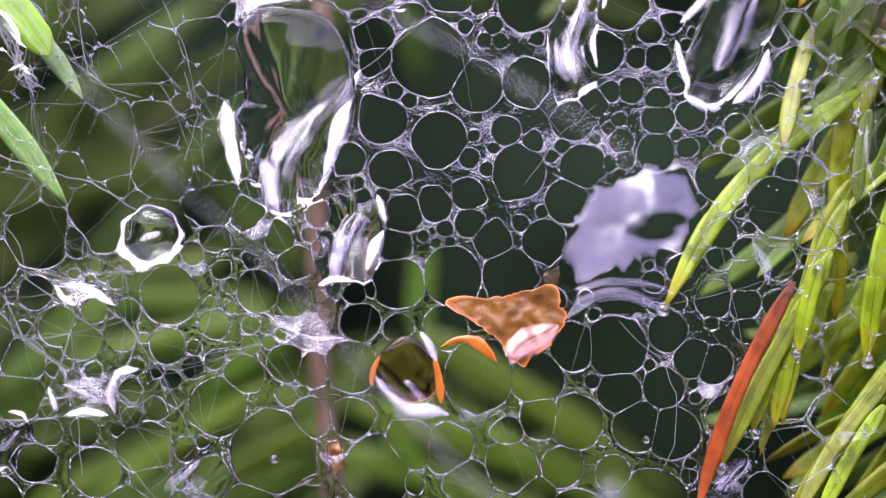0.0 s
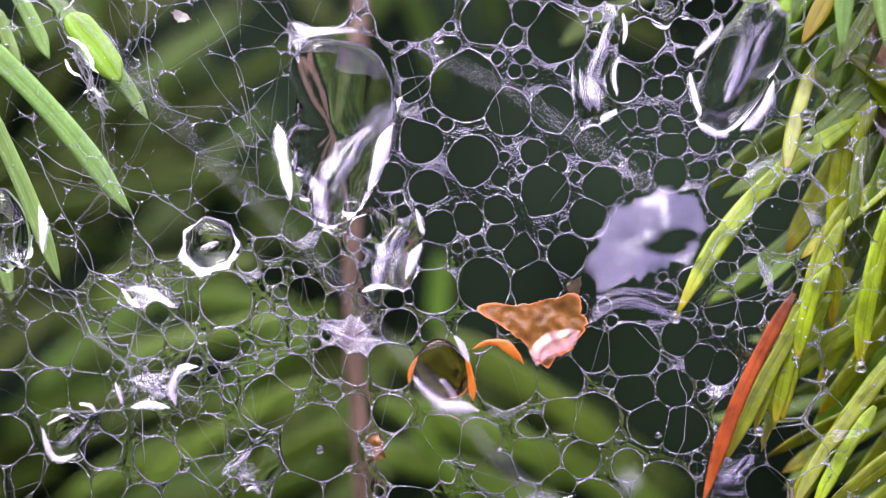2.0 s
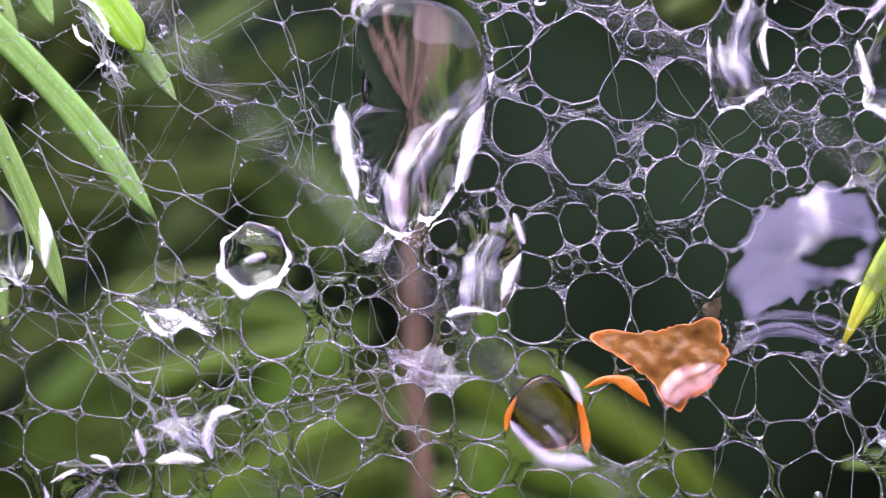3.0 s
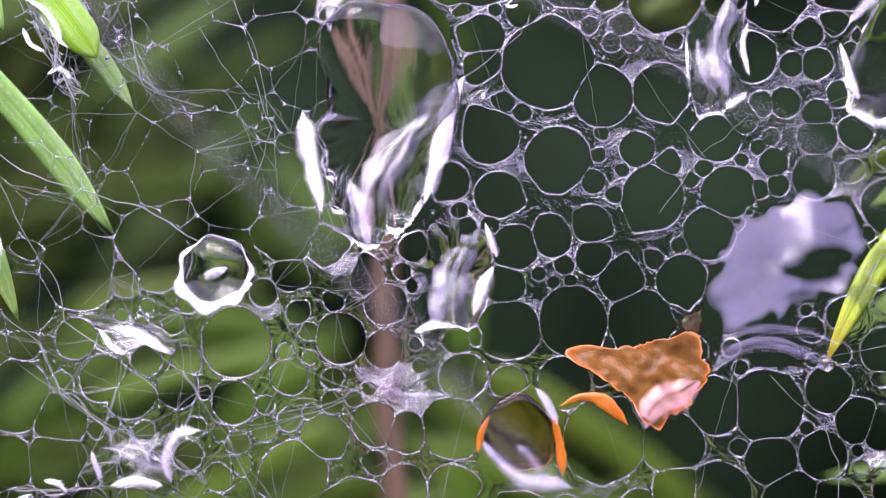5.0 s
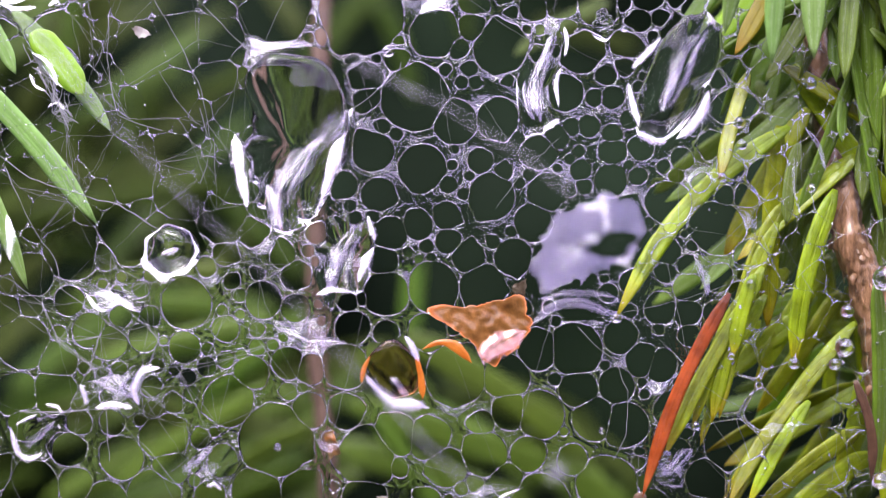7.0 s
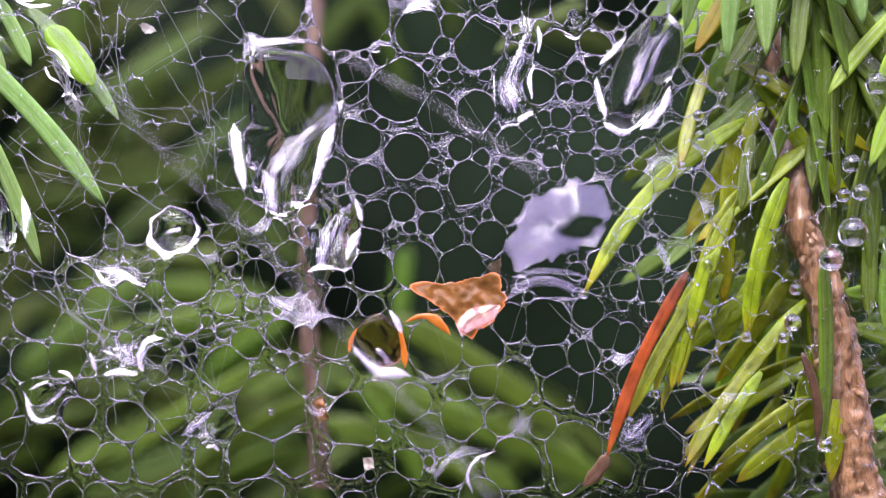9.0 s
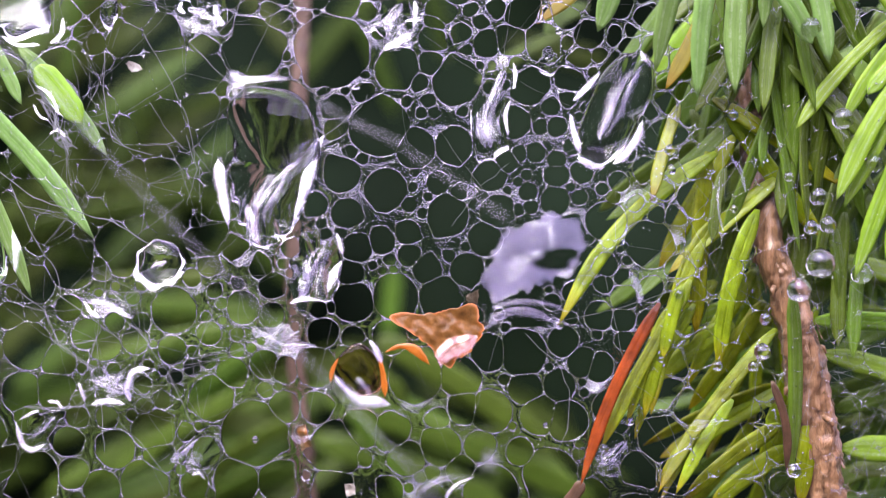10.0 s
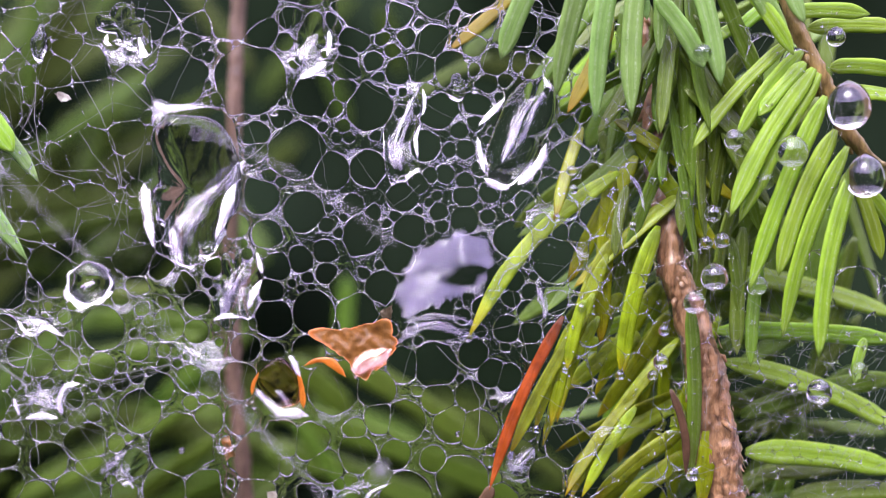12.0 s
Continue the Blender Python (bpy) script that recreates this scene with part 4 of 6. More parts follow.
CELLS_KNOT = [
    (8.44, 22.91, 1.26), (9.75, 24.04, 0.9), (14.53, 35.75, 1.08), (16.28, 34.2, 1.17), (14.93, 30.58, 0.9),
    (15.74, 32.39, 0.81), (10.88, 35.9, 1.26), (4.46, 36.16, 1.26), (8.98, 36.41, 0.72), (11.46, 21.65, 0.77),
    (11.32, 23.0, 0.45), (13.71, 23.0, 0.99), (15.73, 23.22, 0.9), (13.61, 20.93, 1.17), (10.69, 22.46, 0.41),
    (10.56, 20.21, 0.54), (11.68, 20.48, 0.59), (14.83, 22.01, 0.36), (15.54, 21.2, 0.63), (17.65, 19.26, 1.58),
    (18.64, 22.45, 0.81), (17.34, 21.87, 0.5), (16.17, 17.87, 0.45), (10.06, 19.17, 0.32), (9.57, 18.4, 0.41),
    (23.11, 23.44, 0.81), (22.0, 26.14, 1.13), (20.65, 23.44, 0.9), (24.23, 23.89, 0.9), (24.66, 21.19, 0.99),
]
CELLS_EAST = [
    (21.08, 17.51, 1.89), (23.09, 15.72, 0.81), (21.63, 19.62, 0.68), (22.87, 19.62, 0.59), (19.07, 14.82, 0.77),
    (17.64, 15.8, 0.95), (21.16, 13.92, 0.99), (19.06, 13.25, 1.08), (17.5, 14.32, 0.72), (17.05, 11.76, 1.13),
    (18.97, 11.45, 0.99), (20.98, 11.46, 0.86), (19.06, 9.89, 0.77), (19.3, 17.33, 0.32), (18.8, 17.06, 0.27),
    (17.78, 17.6, 0.45), (25.1, 17.6, 1.17), (26.17, 6.43, 1.08), (23.74, 11.78, 1.08), (21.5, 5.96, 1.44),
    (24.16, 4.41, 0.9), (21.93, 1.95, 1.71), (20.15, -0.29, 1.35), (23.26, -0.27, 1.35), (28.17, 8.22, 0.9),
    (27.3, 11.34, 0.99), (22.4, 8.2, 1.08), (25.07, 9.1, 0.99), (17.04, 7.73, 1.17), (17.93, 4.6, 1.35),
]
CELLS_SOUTH = [
    (-5.45, 7.64, 1.62), (2.46, 7.0, 2.16), (8.4, 8.82, 1.44), (6.06, 6.88, 1.62), (11.0, 8.83, 1.89),
    (14.23, 9.74, 1.22), (15.79, 8.08, 1.22), (11.23, 6.0, 1.35), (13.91, 6.28, 1.26), (12.34, 3.9, 1.53),
    (14.49, 3.47, 1.62), (8.44, 4.2, 1.71), (6.38, 4.46, 1.35), (4.31, 3.55, 0.9), (-1.82, 2.71, 1.62),
    (-5.44, 4.4, 1.26), (-3.85, 1.12, 2.16), (0.44, 2.5, 1.53), (1.79, 0.4, 1.44), (4.49, 1.4, 1.62),
    (6.11, -0.47, 1.17), (3.82, -0.76, 0.63), (2.88, -1.12, 0.5), (0.45, -2.12, 1.08), (7.64, 1.42, 1.26),
    (8.45, -2.07, 2.07), (13.24, -0.87, 2.16), (10.78, 0.99, 1.08), (-4.07, -1.71, 1.53), (-1.81, 0.55, 0.72),
]
CELLS_SOUTHWEST = [
    (-17.06, 8.96, 1.13), (-20.03, 9.72, 1.08), (-22.55, 9.3, 1.26), (-28.84, 9.28, 1.94), (-26.3, 8.02, 1.44),
    (-29.27, 5.51, 1.62), (-26.52, 5.75, 1.62), (-24.37, 7.48, 0.41), (-24.77, 4.98, 0.68), (-28.7, 3.65, 1.17),
    (-24.71, 3.58, 0.9), (-22.28, 3.59, 0.9), (-19.46, 6.14, 0.72), (-19.18, 4.38, 0.77), (-17.9, 4.97, 0.72),
    (-20.23, 3.74, 0.45), (-16.58, 5.7, 0.5), (-16.82, 6.83, 0.59), (-17.73, 7.37, 0.41), (-15.45, 7.6, 0.68),
    (-14.09, 8.06, 0.59), (-25.48, 1.58, 1.22), (-21.58, 1.02, 1.53), (-28.21, -1.28, 2.07), (-25.0, -0.95, 1.26),
    (-18.53, 2.53, 1.71), (-18.06, 0.36, 1.35), (-13.85, 5.13, 1.8), (-12.26, 7.16, 1.22), (-9.54, 7.85, 1.17),
]
CELLS_WEST = [
    (-11.81, 8.97, 0.59), (-10.68, 9.16, 0.41), (-12.95, 8.43, 0.41), (-9.53, 5.82, 0.63), (-8.07, 4.39, 1.26),
    (-10.42, 2.3, 2.62), (-15.18, -1.65, 1.08), (-11.86, -1.49, 1.8), (-8.59, -1.38, 1.53), (-19.28, -1.68, 1.89),
    (-22.7, -2.15, 1.49), (-15.88, 2.41, 0.72), (-7.95, 7.41, 1.08), (-29.98, 19.62, 1.49), (-28.38, 21.22, 1.26),
    (-26.75, 18.71, 1.26), (-28.23, 14.15, 1.62), (-25.35, 15.75, 1.98), (-22.82, 15.52, 0.99), (-21.22, 16.66, 1.8),
    (-17.35, 20.21, 1.62), (-17.82, 22.58, 1.62), (-20.57, 21.9, 1.89), (-23.1, 23.27, 1.62), (-15.52, 21.44, 0.99),
    (-13.78, 20.98, 1.26), (-14.23, 17.67, 1.35), (-14.12, 15.76, 0.9), (-12.21, 17.12, 0.9), (-15.49, 14.76, 0.72),
]
CELLS_NORTHWEST = [
    (-9.93, 15.54, 0.9), (-9.01, 14.18, 1.08), (-7.52, 17.13, 0.77), (-11.37, 12.37, 1.31), (-9.1, 11.78, 0.99),
    (-13.66, 13.72, 0.59), (-13.11, 12.73, 0.5), (-16.94, 12.13, 1.8), (-20.28, 13.16, 0.59), (-19.51, 14.16, 0.5),
    (-21.65, 11.21, 0.77), (-19.58, 11.12, 0.77), (-25.46, 12.33, 1.08), (-28.31, 12.01, 0.9), (-30.15, 11.64, 1.17),
    (-29.79, 13.46, 0.81), (-23.93, 10.2, 1.26), (-14.1, 10.32, 0.95), (-14.33, 11.59, 0.41), (-11.82, 10.24, 0.54),
    (-26.22, 9.92, 0.59), (-26.06, 31.18, 2.07), (-19.96, 36.06, 0.95), (-20.87, 34.19, 0.95), (-17.89, 34.54, 1.4),
    (-14.58, 33.52, 0.77), (-10.32, 33.27, 2.3), (-9.19, 36.23, 0.81), (-8.13, 35.09, 0.5), (-7.99, 32.58, 0.41),
]
CELLS_GAPS = [
    (-20.16, 30.11, 1.89), (-17.41, 31.24, 1.8), (-15.02, 31.23, 1.62), (-18.53, 26.91, 2.07), (-14.64, 28.27, 1.35),
    (-16.0, 25.76, 0.81), (-13.49, 25.99, 1.44), (-17.38, 25.22, 0.72), (-23.11, 31.72, 0.45), (-23.66, 30.72, 0.41),
    (-22.6, 30.9, 0.36), (-23.14, 29.62, 0.45), (-22.22, 28.74, 0.5), (-22.62, 27.74, 0.36), (-24.28, 26.92, 1.08),
    (-20.59, 26.23, 1.26), (-21.73, 24.95, 1.08), (-25.19, 25.23, 1.26), (-28.42, 26.61, 1.71), (-29.93, 29.68, 1.53),
    (-28.31, 24.19, 1.17), (-26.0, 23.5, 1.08), (-15.08, 24.76, 0.54), (-14.16, 24.03, 0.72), (-30.41, 15.28, 1.08),
    (-22.5, 36.07, 0.81), (-16.06, 36.5, 0.81), (0.83, 36.18, 1.17), (-1.44, 36.19, 0.81), (-8.03, 31.3, 0.36),
]
CELLS_FARWEST = [
    (-32.22, 8.66, 1.45), (-32.38, 5.55, 1.52), (-32.17, 2.26, 1.67), (-33.92, 11.77, 1.09), (-30.48, -0.1, 1.31),
    (-34.32, 15.26, 1.45), (-34.62, 6.82, 1.09), (-33.81, -0.49, 1.45),
]
CELLS_NORTH = [
    (-9.77, 40.24, 1.86), (-11.9, 38.61, 1.3), (-5.3, 39.25, 2.88), (-8.6, 37.87, 1.12), (-8.84, 35.52, 0.93),
    (-3.88, 43.48, 1.86), (-0.59, 42.03, 1.86), (-18.53, 38.91, 1.21), (-23.75, 38.02, 1.4), (-24.23, 40.86, 1.4),
    (-19.0, 41.75, 1.67), (-20.42, 37.51, 0.84), (-23.28, 42.27, 1.4), (-11.9, 43.57, 1.67), (-15.21, 44.55, 1.4),
    (5.48, 38.21, 1.67), (4.09, 41.51, 0.93), (8.28, 38.18, 0.93), (9.23, 40.52, 0.93), (11.55, 39.56, 1.4),
    (14.35, 39.53, 1.21), (7.84, 42.88, 0.93), (11.57, 42.83, 1.4), (4.07, 35.41, 0.93), (1.76, 44.35, 1.4),
    (-8.11, 44.94, 1.86), (16.23, 43.25, 1.4), (19.0, 40.88, 1.12), (15.26, 37.18, 1.12), (18.51, 37.15, 1.21),
    (21.3, 39.46, 1.12),
]
DROP_BEDS = [
    (-9.16, 27.34, 3.16), (-8.91, 23.48, 2.98), (-9.49, 20.07, 2.03), (-17.92, 15.94, 1.89), (19.1, 30.66, 1.8),
    (18.2, 27.95, 2.07), (17.43, 25.47, 1.71), (-1.83, 7.43, 2.25), (-5.25, 16.45, 1.44), (-5.65, 13.96, 1.26),
    (8.44, 28.43, 0.9), (8.44, 25.94, 0.9), (-28.96, 35.65, 2.71),
    (9.6, 14.6, 1.9), (11.9, 16.6, 2.6), (14.2, 17.6, 1.9), (11.0, 12.2, 1.2),
]
POOL_SITES = np.array(POOL_ROWS)

SITES = np.array(CELLS_HEART + CELLS_CROWN + CELLS_KNOT + CELLS_EAST + CELLS_SOUTH + CELLS_SOUTHWEST + CELLS_WEST + CELLS_NORTHWEST + CELLS_GAPS + CELLS_FARWEST + CELLS_NORTH) * MM
SITES[:, 2] *= 1.015


def loose_sites(x0, x1, z0, z1, r0, r1, count, seed, taken):
    """Openings of the finer cobweb, scattered without overlap."""
    rnd, out = random.Random(seed), []
    for _ in range(count * 30):
        x, z, r = rnd.uniform(x0, x1), rnd.uniform(z0, z1), rnd.uniform(r0, r1)
        if all(math.hypot(x - a, z - b) > 0.93 * (r + c) for a, b, c in taken + out):
            out.append((x, z, r))
        if len(out) >= count:
            break
    return out


KNOWN = [tuple(float(q) for q in row) for row in SITES]
LARGE = 300
KNOWN += loose_sites(-0.042, 0.026, -0.010, 0.002, 0.0007, 0.0019, 60, 8, KNOWN)
KNOWN += loose_sites(-0.042, -0.026, 0.0, 0.036, 0.0008, 0.0020, 40, 9, KNOWN)
KNOWN += loose_sites(0.006, 0.028, 0.010, 0.038, 0.0003, 0.0008, 70, 41, KNOWN + [tuple(q * MM for q in row) for row in DROP_BEDS])
KNOWN += loose_sites(-0.030, 0.020, -0.003, 0.040, 0.0003, 0.0006, 130, 42, KNOWN + [tuple(q * MM for q in row) for row in DROP_BEDS])
FINE = loose_sites(0.034, 0.051, -0.006, 0.012, 0.00025, 0.0008, 130, 5, KNOWN)
SITES = np.array(KNOWN + FINE + loose_sites(0.026, 0.040, 0.010, 0.032, 0.0006, 0.0014, 30, 6, KNOWN + FINE))


def fence_sites():
    """Unseen neighbours that close the outer cells."""
    out = []
    x0, x1, z0, z1 = SITES[:, 0].min() - 0.003, SITES[:, 0].max() + 0.003, SITES[:, 1].min() - 0.003, SITES[:, 1].max() + 0.003
    for k in range(26):
        s = k / 25
        out += [(x0 + s * (x1 - x0), z0, 0.0016), (x0 + s * (x1 - x0), z1, 0.0016)]
        out += [(x0, z0 + s * (z1 - z0), 0.0012), (x1, z0 + s * (z1 - z0), 0.0012)]
    return np.array(out)


def soak(x, z):
    """How much water the silk holds at a place: 0 on bare threads, 1 in the pools."""
    d = np.hypot(x - POOL_SITES[:, 0], z - POOL_SITES[:, 1]) / POOL_SITES[:, 2]
    return float(np.clip(1.5 - d.min(), 0, 1))


def cell_rim(k, everyone):
    """The water round one opening of the web: from the opening's edge out to where the next cell's water meets it."""
    cx, cz, r = everyone[k]
    n = int(np.clip(2 * math.pi * r / (0.15 * MM), 30, 90))
    ang = np.linspace(0, 2 * math.pi, n, endpoint=False)
    u = np.stack([np.cos(ang), np.sin(ang)], 1)
    other = np.delete(everyone, k, 0)
    d = other[:, :2] - (cx, cz)
    near = np.hypot(d[:, 0], d[:, 1]) < 0.018
    d, q = d[near], other[near, 2] - r
    den = 2 * (u @ d.T + q)
    t = np.where(den > 1e-7, ((d**2).sum(1) - q**2) / np.where(den > 1e-7, den, 1), 1.0)
    outer = np.minimum(t.min(1), r + 0.0045)
    ph = k * 1.7
    hole = r * (1 + 0.03 * np.sin(2 * ang + ph) + 0.02 * np.sin(3 * ang + 2 * ph))
    inner = np.zeros(n)
    for i in range(n):
        x, z = cx + outer[i] * u[i, 0], cz + outer[i] * u[i, 1]
        wet = soak(x, z)
        wob = 0.5 + 0.5 * noise.noise((x * 900, z * 900, 2.0))
        thin = (0.026 + 0.03 * wob) * MM * (1.0 if k < len(KNOWN) else 0.25)
        if x < -0.0125 and z > 0.017:
            thin *= 0.32 + 0.7 * max(0.0, wob - 0.45)
        full = 0.7 * min(1.0, max(0.0, (x + 0.0125) / 0.004)) if z > 0.017 else 0.7
        full *= 1.0 - 0.6 * min(1.0, max(0.0, (z - 0.026) / 0.004))
        full *= min(1.0, max(0.0, (0.025 - x) / 0.006))
        most = (0.03 * (k < len(KNOWN)) + full * (0.5 + 0.5 * wob) + 0.9 * wet**2) * MM if wet < 0.75 else 0.01
        inner[i] = max(min(hole[i], outer[i] - thin), outer[i] - most, 0.25 * outer[i])
        if inner[i] > outer[i] - thin:
            inner[i] = outer[i] - thin
    for _ in range(2):
        inner = np.minimum(0.5 * inner + 0.25 * (np.roll(inner, 1) + np.roll(inner, -1)), outer - 0.007 * MM)
    gap = outer - inner
    edge = np.minimum(gap, 0.11 * MM)
    high = 0.7 * edge
    steps = (0.0, 0.12, 0.45, 1.0, 2.0, 3.0)
    verts, faces = [], []

    def ring(s, sign):
        """s runs over the rounded lip (to 1) and then over the flat film (to 3)."""
        flat = max(0.0, s - 1.0) / 2.0
        rad = inner + edge * min(s, 1.0) + (gap - edge) * flat
        lift = high * math.sqrt(max(0.0, 1 - (1 - min(s, 1.0)) ** 2)) * (1 - 0.35 * flat)
        out = []
        for i in range(n):
            x, z = float(cx + rad[i] * u[i, 0]), float(cz + rad[i] * u[i, 1])
            out.append((x, float(web_y(x, z) + sign * lift[i]), z))
        return out

    verts += ring(0.0, 1)
    for sign in (-1, 1):
        for s in steps[1:]:
            verts += ring(s, sign)
    m = len(steps) - 1
    for side in (0, 1):
        for j in range(m):
            a0 = 0 if j == 0 else (side * m + j) * n
            b0 = (side * m + j + 1) * n
            for i in range(n):
                i2 = (i + 1) % n
                f = (a0 + i, a0 + i2, b0 + i2, b0 + i)
                faces.append(f if side else f[::-1])
    skins = [1 if (p // n) % m < 3 else 0 for p in range(len(faces))]
    if k < len(KNOWN):
        DEW.extend((float(cx + outer[i] * u[i, 0]), float(cz + outer[i] * u[i, 1])) for i in range(k % 5, n, 9))
    if k < LARGE:
        cell_part("water_cell", verts, faces, skins)
    else:
        first = len(CROWD[0])
        CROWD[0].extend(verts)
        CROWD[1].extend(tuple(first + q for q in f) for f in faces)
        CROWD[2].extend(skins)


def cell_part(name, verts, faces, skins, label=""):
    me = mesh_of(name, verts, faces, FILM)
    me.materials.append(LIP)
    me.polygons.foreach_set("material_index", skins)
    return part_of(name, me, web, label)


DEW, CROWD = [], ([], [], [])
everyone = np.concatenate([SITES, fence_sites(), np.array(DROP_BEDS) * MM])
for k in range(len(SITES)):
    cell_rim(k, everyone)
tagged(cell_part("fine_mesh", *CROWD), "many small water meshes between the large ones", kind="stuff")

# ---------------- water drops held in the web ----------------
def water_lens(name, label, x, z, half_w, half_h, thick, material=None, turn=0.0, taper=0.0, power=2.3, lift=0.0, wob=0.05, seed=0, category="water drop", flat=2.4, tilt=0.0, fitted=0.0, slack=0.0, spread=1.12):
    """A drop that sags in the web: rounded outline, wider above where taper is negative, bulging to both sides. Millimetres."""
    n, m = 96, 10
    verts, faces = [], []
    rim = []
    ct, st = math.cos(radians(turn)), math.sin(radians(turn))
    for i in range(n):
        a = 2 * math.pi * i / n
        c, s = math.cos(a), math.sin(a)
        k = (abs(c) ** power + abs(s) ** power) ** (-1 / power)
        k *= 1 + wob * math.sin(3 * a + seed) + 0.6 * wob * math.sin(5 * a + 2.1 * seed)
        px, pz = half_w * k * c, half_h * k * s
        px *= 1 - taper * pz / half_h
        rim.append((px * ct - pz * st, px * st + pz * ct))
    if fitted:
        # the outline runs out into the corners between the round openings and is scalloped by them
        fit = []
        for px, pz in rim:
            far = math.hypot(px, pz)
            ux, uz = px / far, pz / far
            reach = far * spread
            for sx, sz, sr in SITES * 1000:
                dx, dz = sx - x, sz - z
                along = dx * ux + dz * uz
                off = dx * dx + dz * dz - along * along
                if along > 0 and off < sr * sr and dx * dx + dz * dz > (0.8 * sr) ** 2:
                    hit = along - math.sqrt(sr * sr - off)
                    reach = min(reach, max(hit + 0.04, fitted * far))
            fit.append(reach)
        for _ in range(2):
            fit = [0.25 * fit[i - 1] + 0.5 * fit[i] + 0.25 * fit[(i + 1) % n] for i in range(n)]
        rim = [(px / math.hypot(px, pz) * q, pz / math.hypot(px, pz) * q) for (px, pz), q in zip(rim, fit)]

    def row(f, sign):
        out = []
        for px, pz in rim:
            wx, wz = (x + f * px) * MM, (z + f * pz) * MM
            low = 0.5 - 0.5 * max(-1.0, min(1.0, pz / half_h))
            h = thick * math.sqrt(max(0, 1 - f**flat)) * sign * (1 - slack * (1 - low) * f)
            h *= 1 + 0.10 * noise.noise((wx * 420 + seed, wz * 190, sign)) + 0.05 * noise.noise((wx * 1100, wz * 500, seed + sign))
            out.append((wx, web_y(wx, wz) + (lift + h + tilt * f * pz) * MM, wz))
        return out

    steps = [math.sin(0.5 * math.pi * (j + 1) / m) for j in range(m)]
    verts.append((x * MM, web_y(x * MM, z * MM) + (lift - thick) * MM, z * MM))
    for f in steps:
        verts += row(f, -1)
    for f in reversed(steps[:-1]):
        verts += row(f, 1)
    verts.append((x * MM, web_y(x * MM, z * MM) + (lift + thick) * MM, z * MM))
    rings = 2 * m - 1
    for i in range(n):
        faces.append((0, 1 + i, 1 + (i + 1) % n))
        e = 1 + (rings - 1) * n
        faces.append((len(verts) - 1, e + (i + 1) % n, e + i))
    for j in range(rings - 1):
        for i in range(n):
            a, b = 1 + j * n + i, 1 + j * n + (i + 1) % n
            faces.append((a, a + n, b + n, b))
    me = mesh_of(name, verts, faces, material or BODY)
    return tagged(new(name, me), label, category)


def bead(x, y, z, r, label="clear round water bead on a silk thread", squash=1.0, name="water_bead"):
    """A hanging bead, a little pear shaped. Millimetres."""
    rows, ring = 14, 22
    verts, faces = [(0, 0, r * MM * 1.08 * squash)], []
    for j in range(1, rows):
        a = math.pi * j / rows
        for k in range(ring):
            b = 2 * math.pi * k / ring
            q = r * MM * math.sin(a) * (1 - 0.10 * math.cos(a))
            verts.append((q * math.cos(b), q * math.sin(b), r * MM * math.cos(a) * squash))
    verts.append((0, 0, -r * MM * squash))
    for k in range(ring):
        faces.append((0, 1 + k, 1 + (k + 1) % ring))
        e = 1 + (rows - 2) * ring
        faces.append((len(verts) - 1, e + (k + 1) % ring, e + k))
    for j in range(rows - 2):
        for k in range(ring):
            a, b = 1 + j * ring + k, 1 + j * ring + (k + 1) % ring
            faces.append((a, a + ring, b + ring, b))
    ob = new(name, mesh_of(name, verts, faces, CLEAR))
    ob.location = (x * MM, y * MM, z * MM)
    return tagged(ob, label, "water drop", "water beads")


def thread(parent, pts, radius, wander=0.06, seed=0, name="thread", material=None, bundle=None):
    """A silk thread through places in millimetres, a little slack and uneven."""
    rnd = random.Random(seed)
    out, rr = [], []
    for i in range(len(pts) - 1):
        a, b = Vector(pts[i]), Vector(pts[i + 1])
        n = max(3, int((b - a).length / 0.7))
        for k in range(n):
            s = k / n
            p = a.lerp(b, s)
            p.z -= 0.02 * (b - a).length * 4 * s * (1 - s)
            out.append((p + Vector((rnd.uniform(-1, 1), rnd.uniform(-1, 1), rnd.uniform(-1, 1))) * wander * (0 < k)) * MM)
            rr.append(radius * MM * rnd.uniform(0.6, 1.4))
    out.append(Vector(pts[-1]) * MM)
    rr.append(radius * MM)
    verts, faces = tube(out, rr, 5)
    if bundle is not None:
        first = len(bundle[0])
        bundle[0].extend(verts)
        bundle[1].extend(tuple(first + q for q in f) for f in faces)
        return None
    return part_of(name, mesh_of(name, verts, faces, material or SILK), parent)


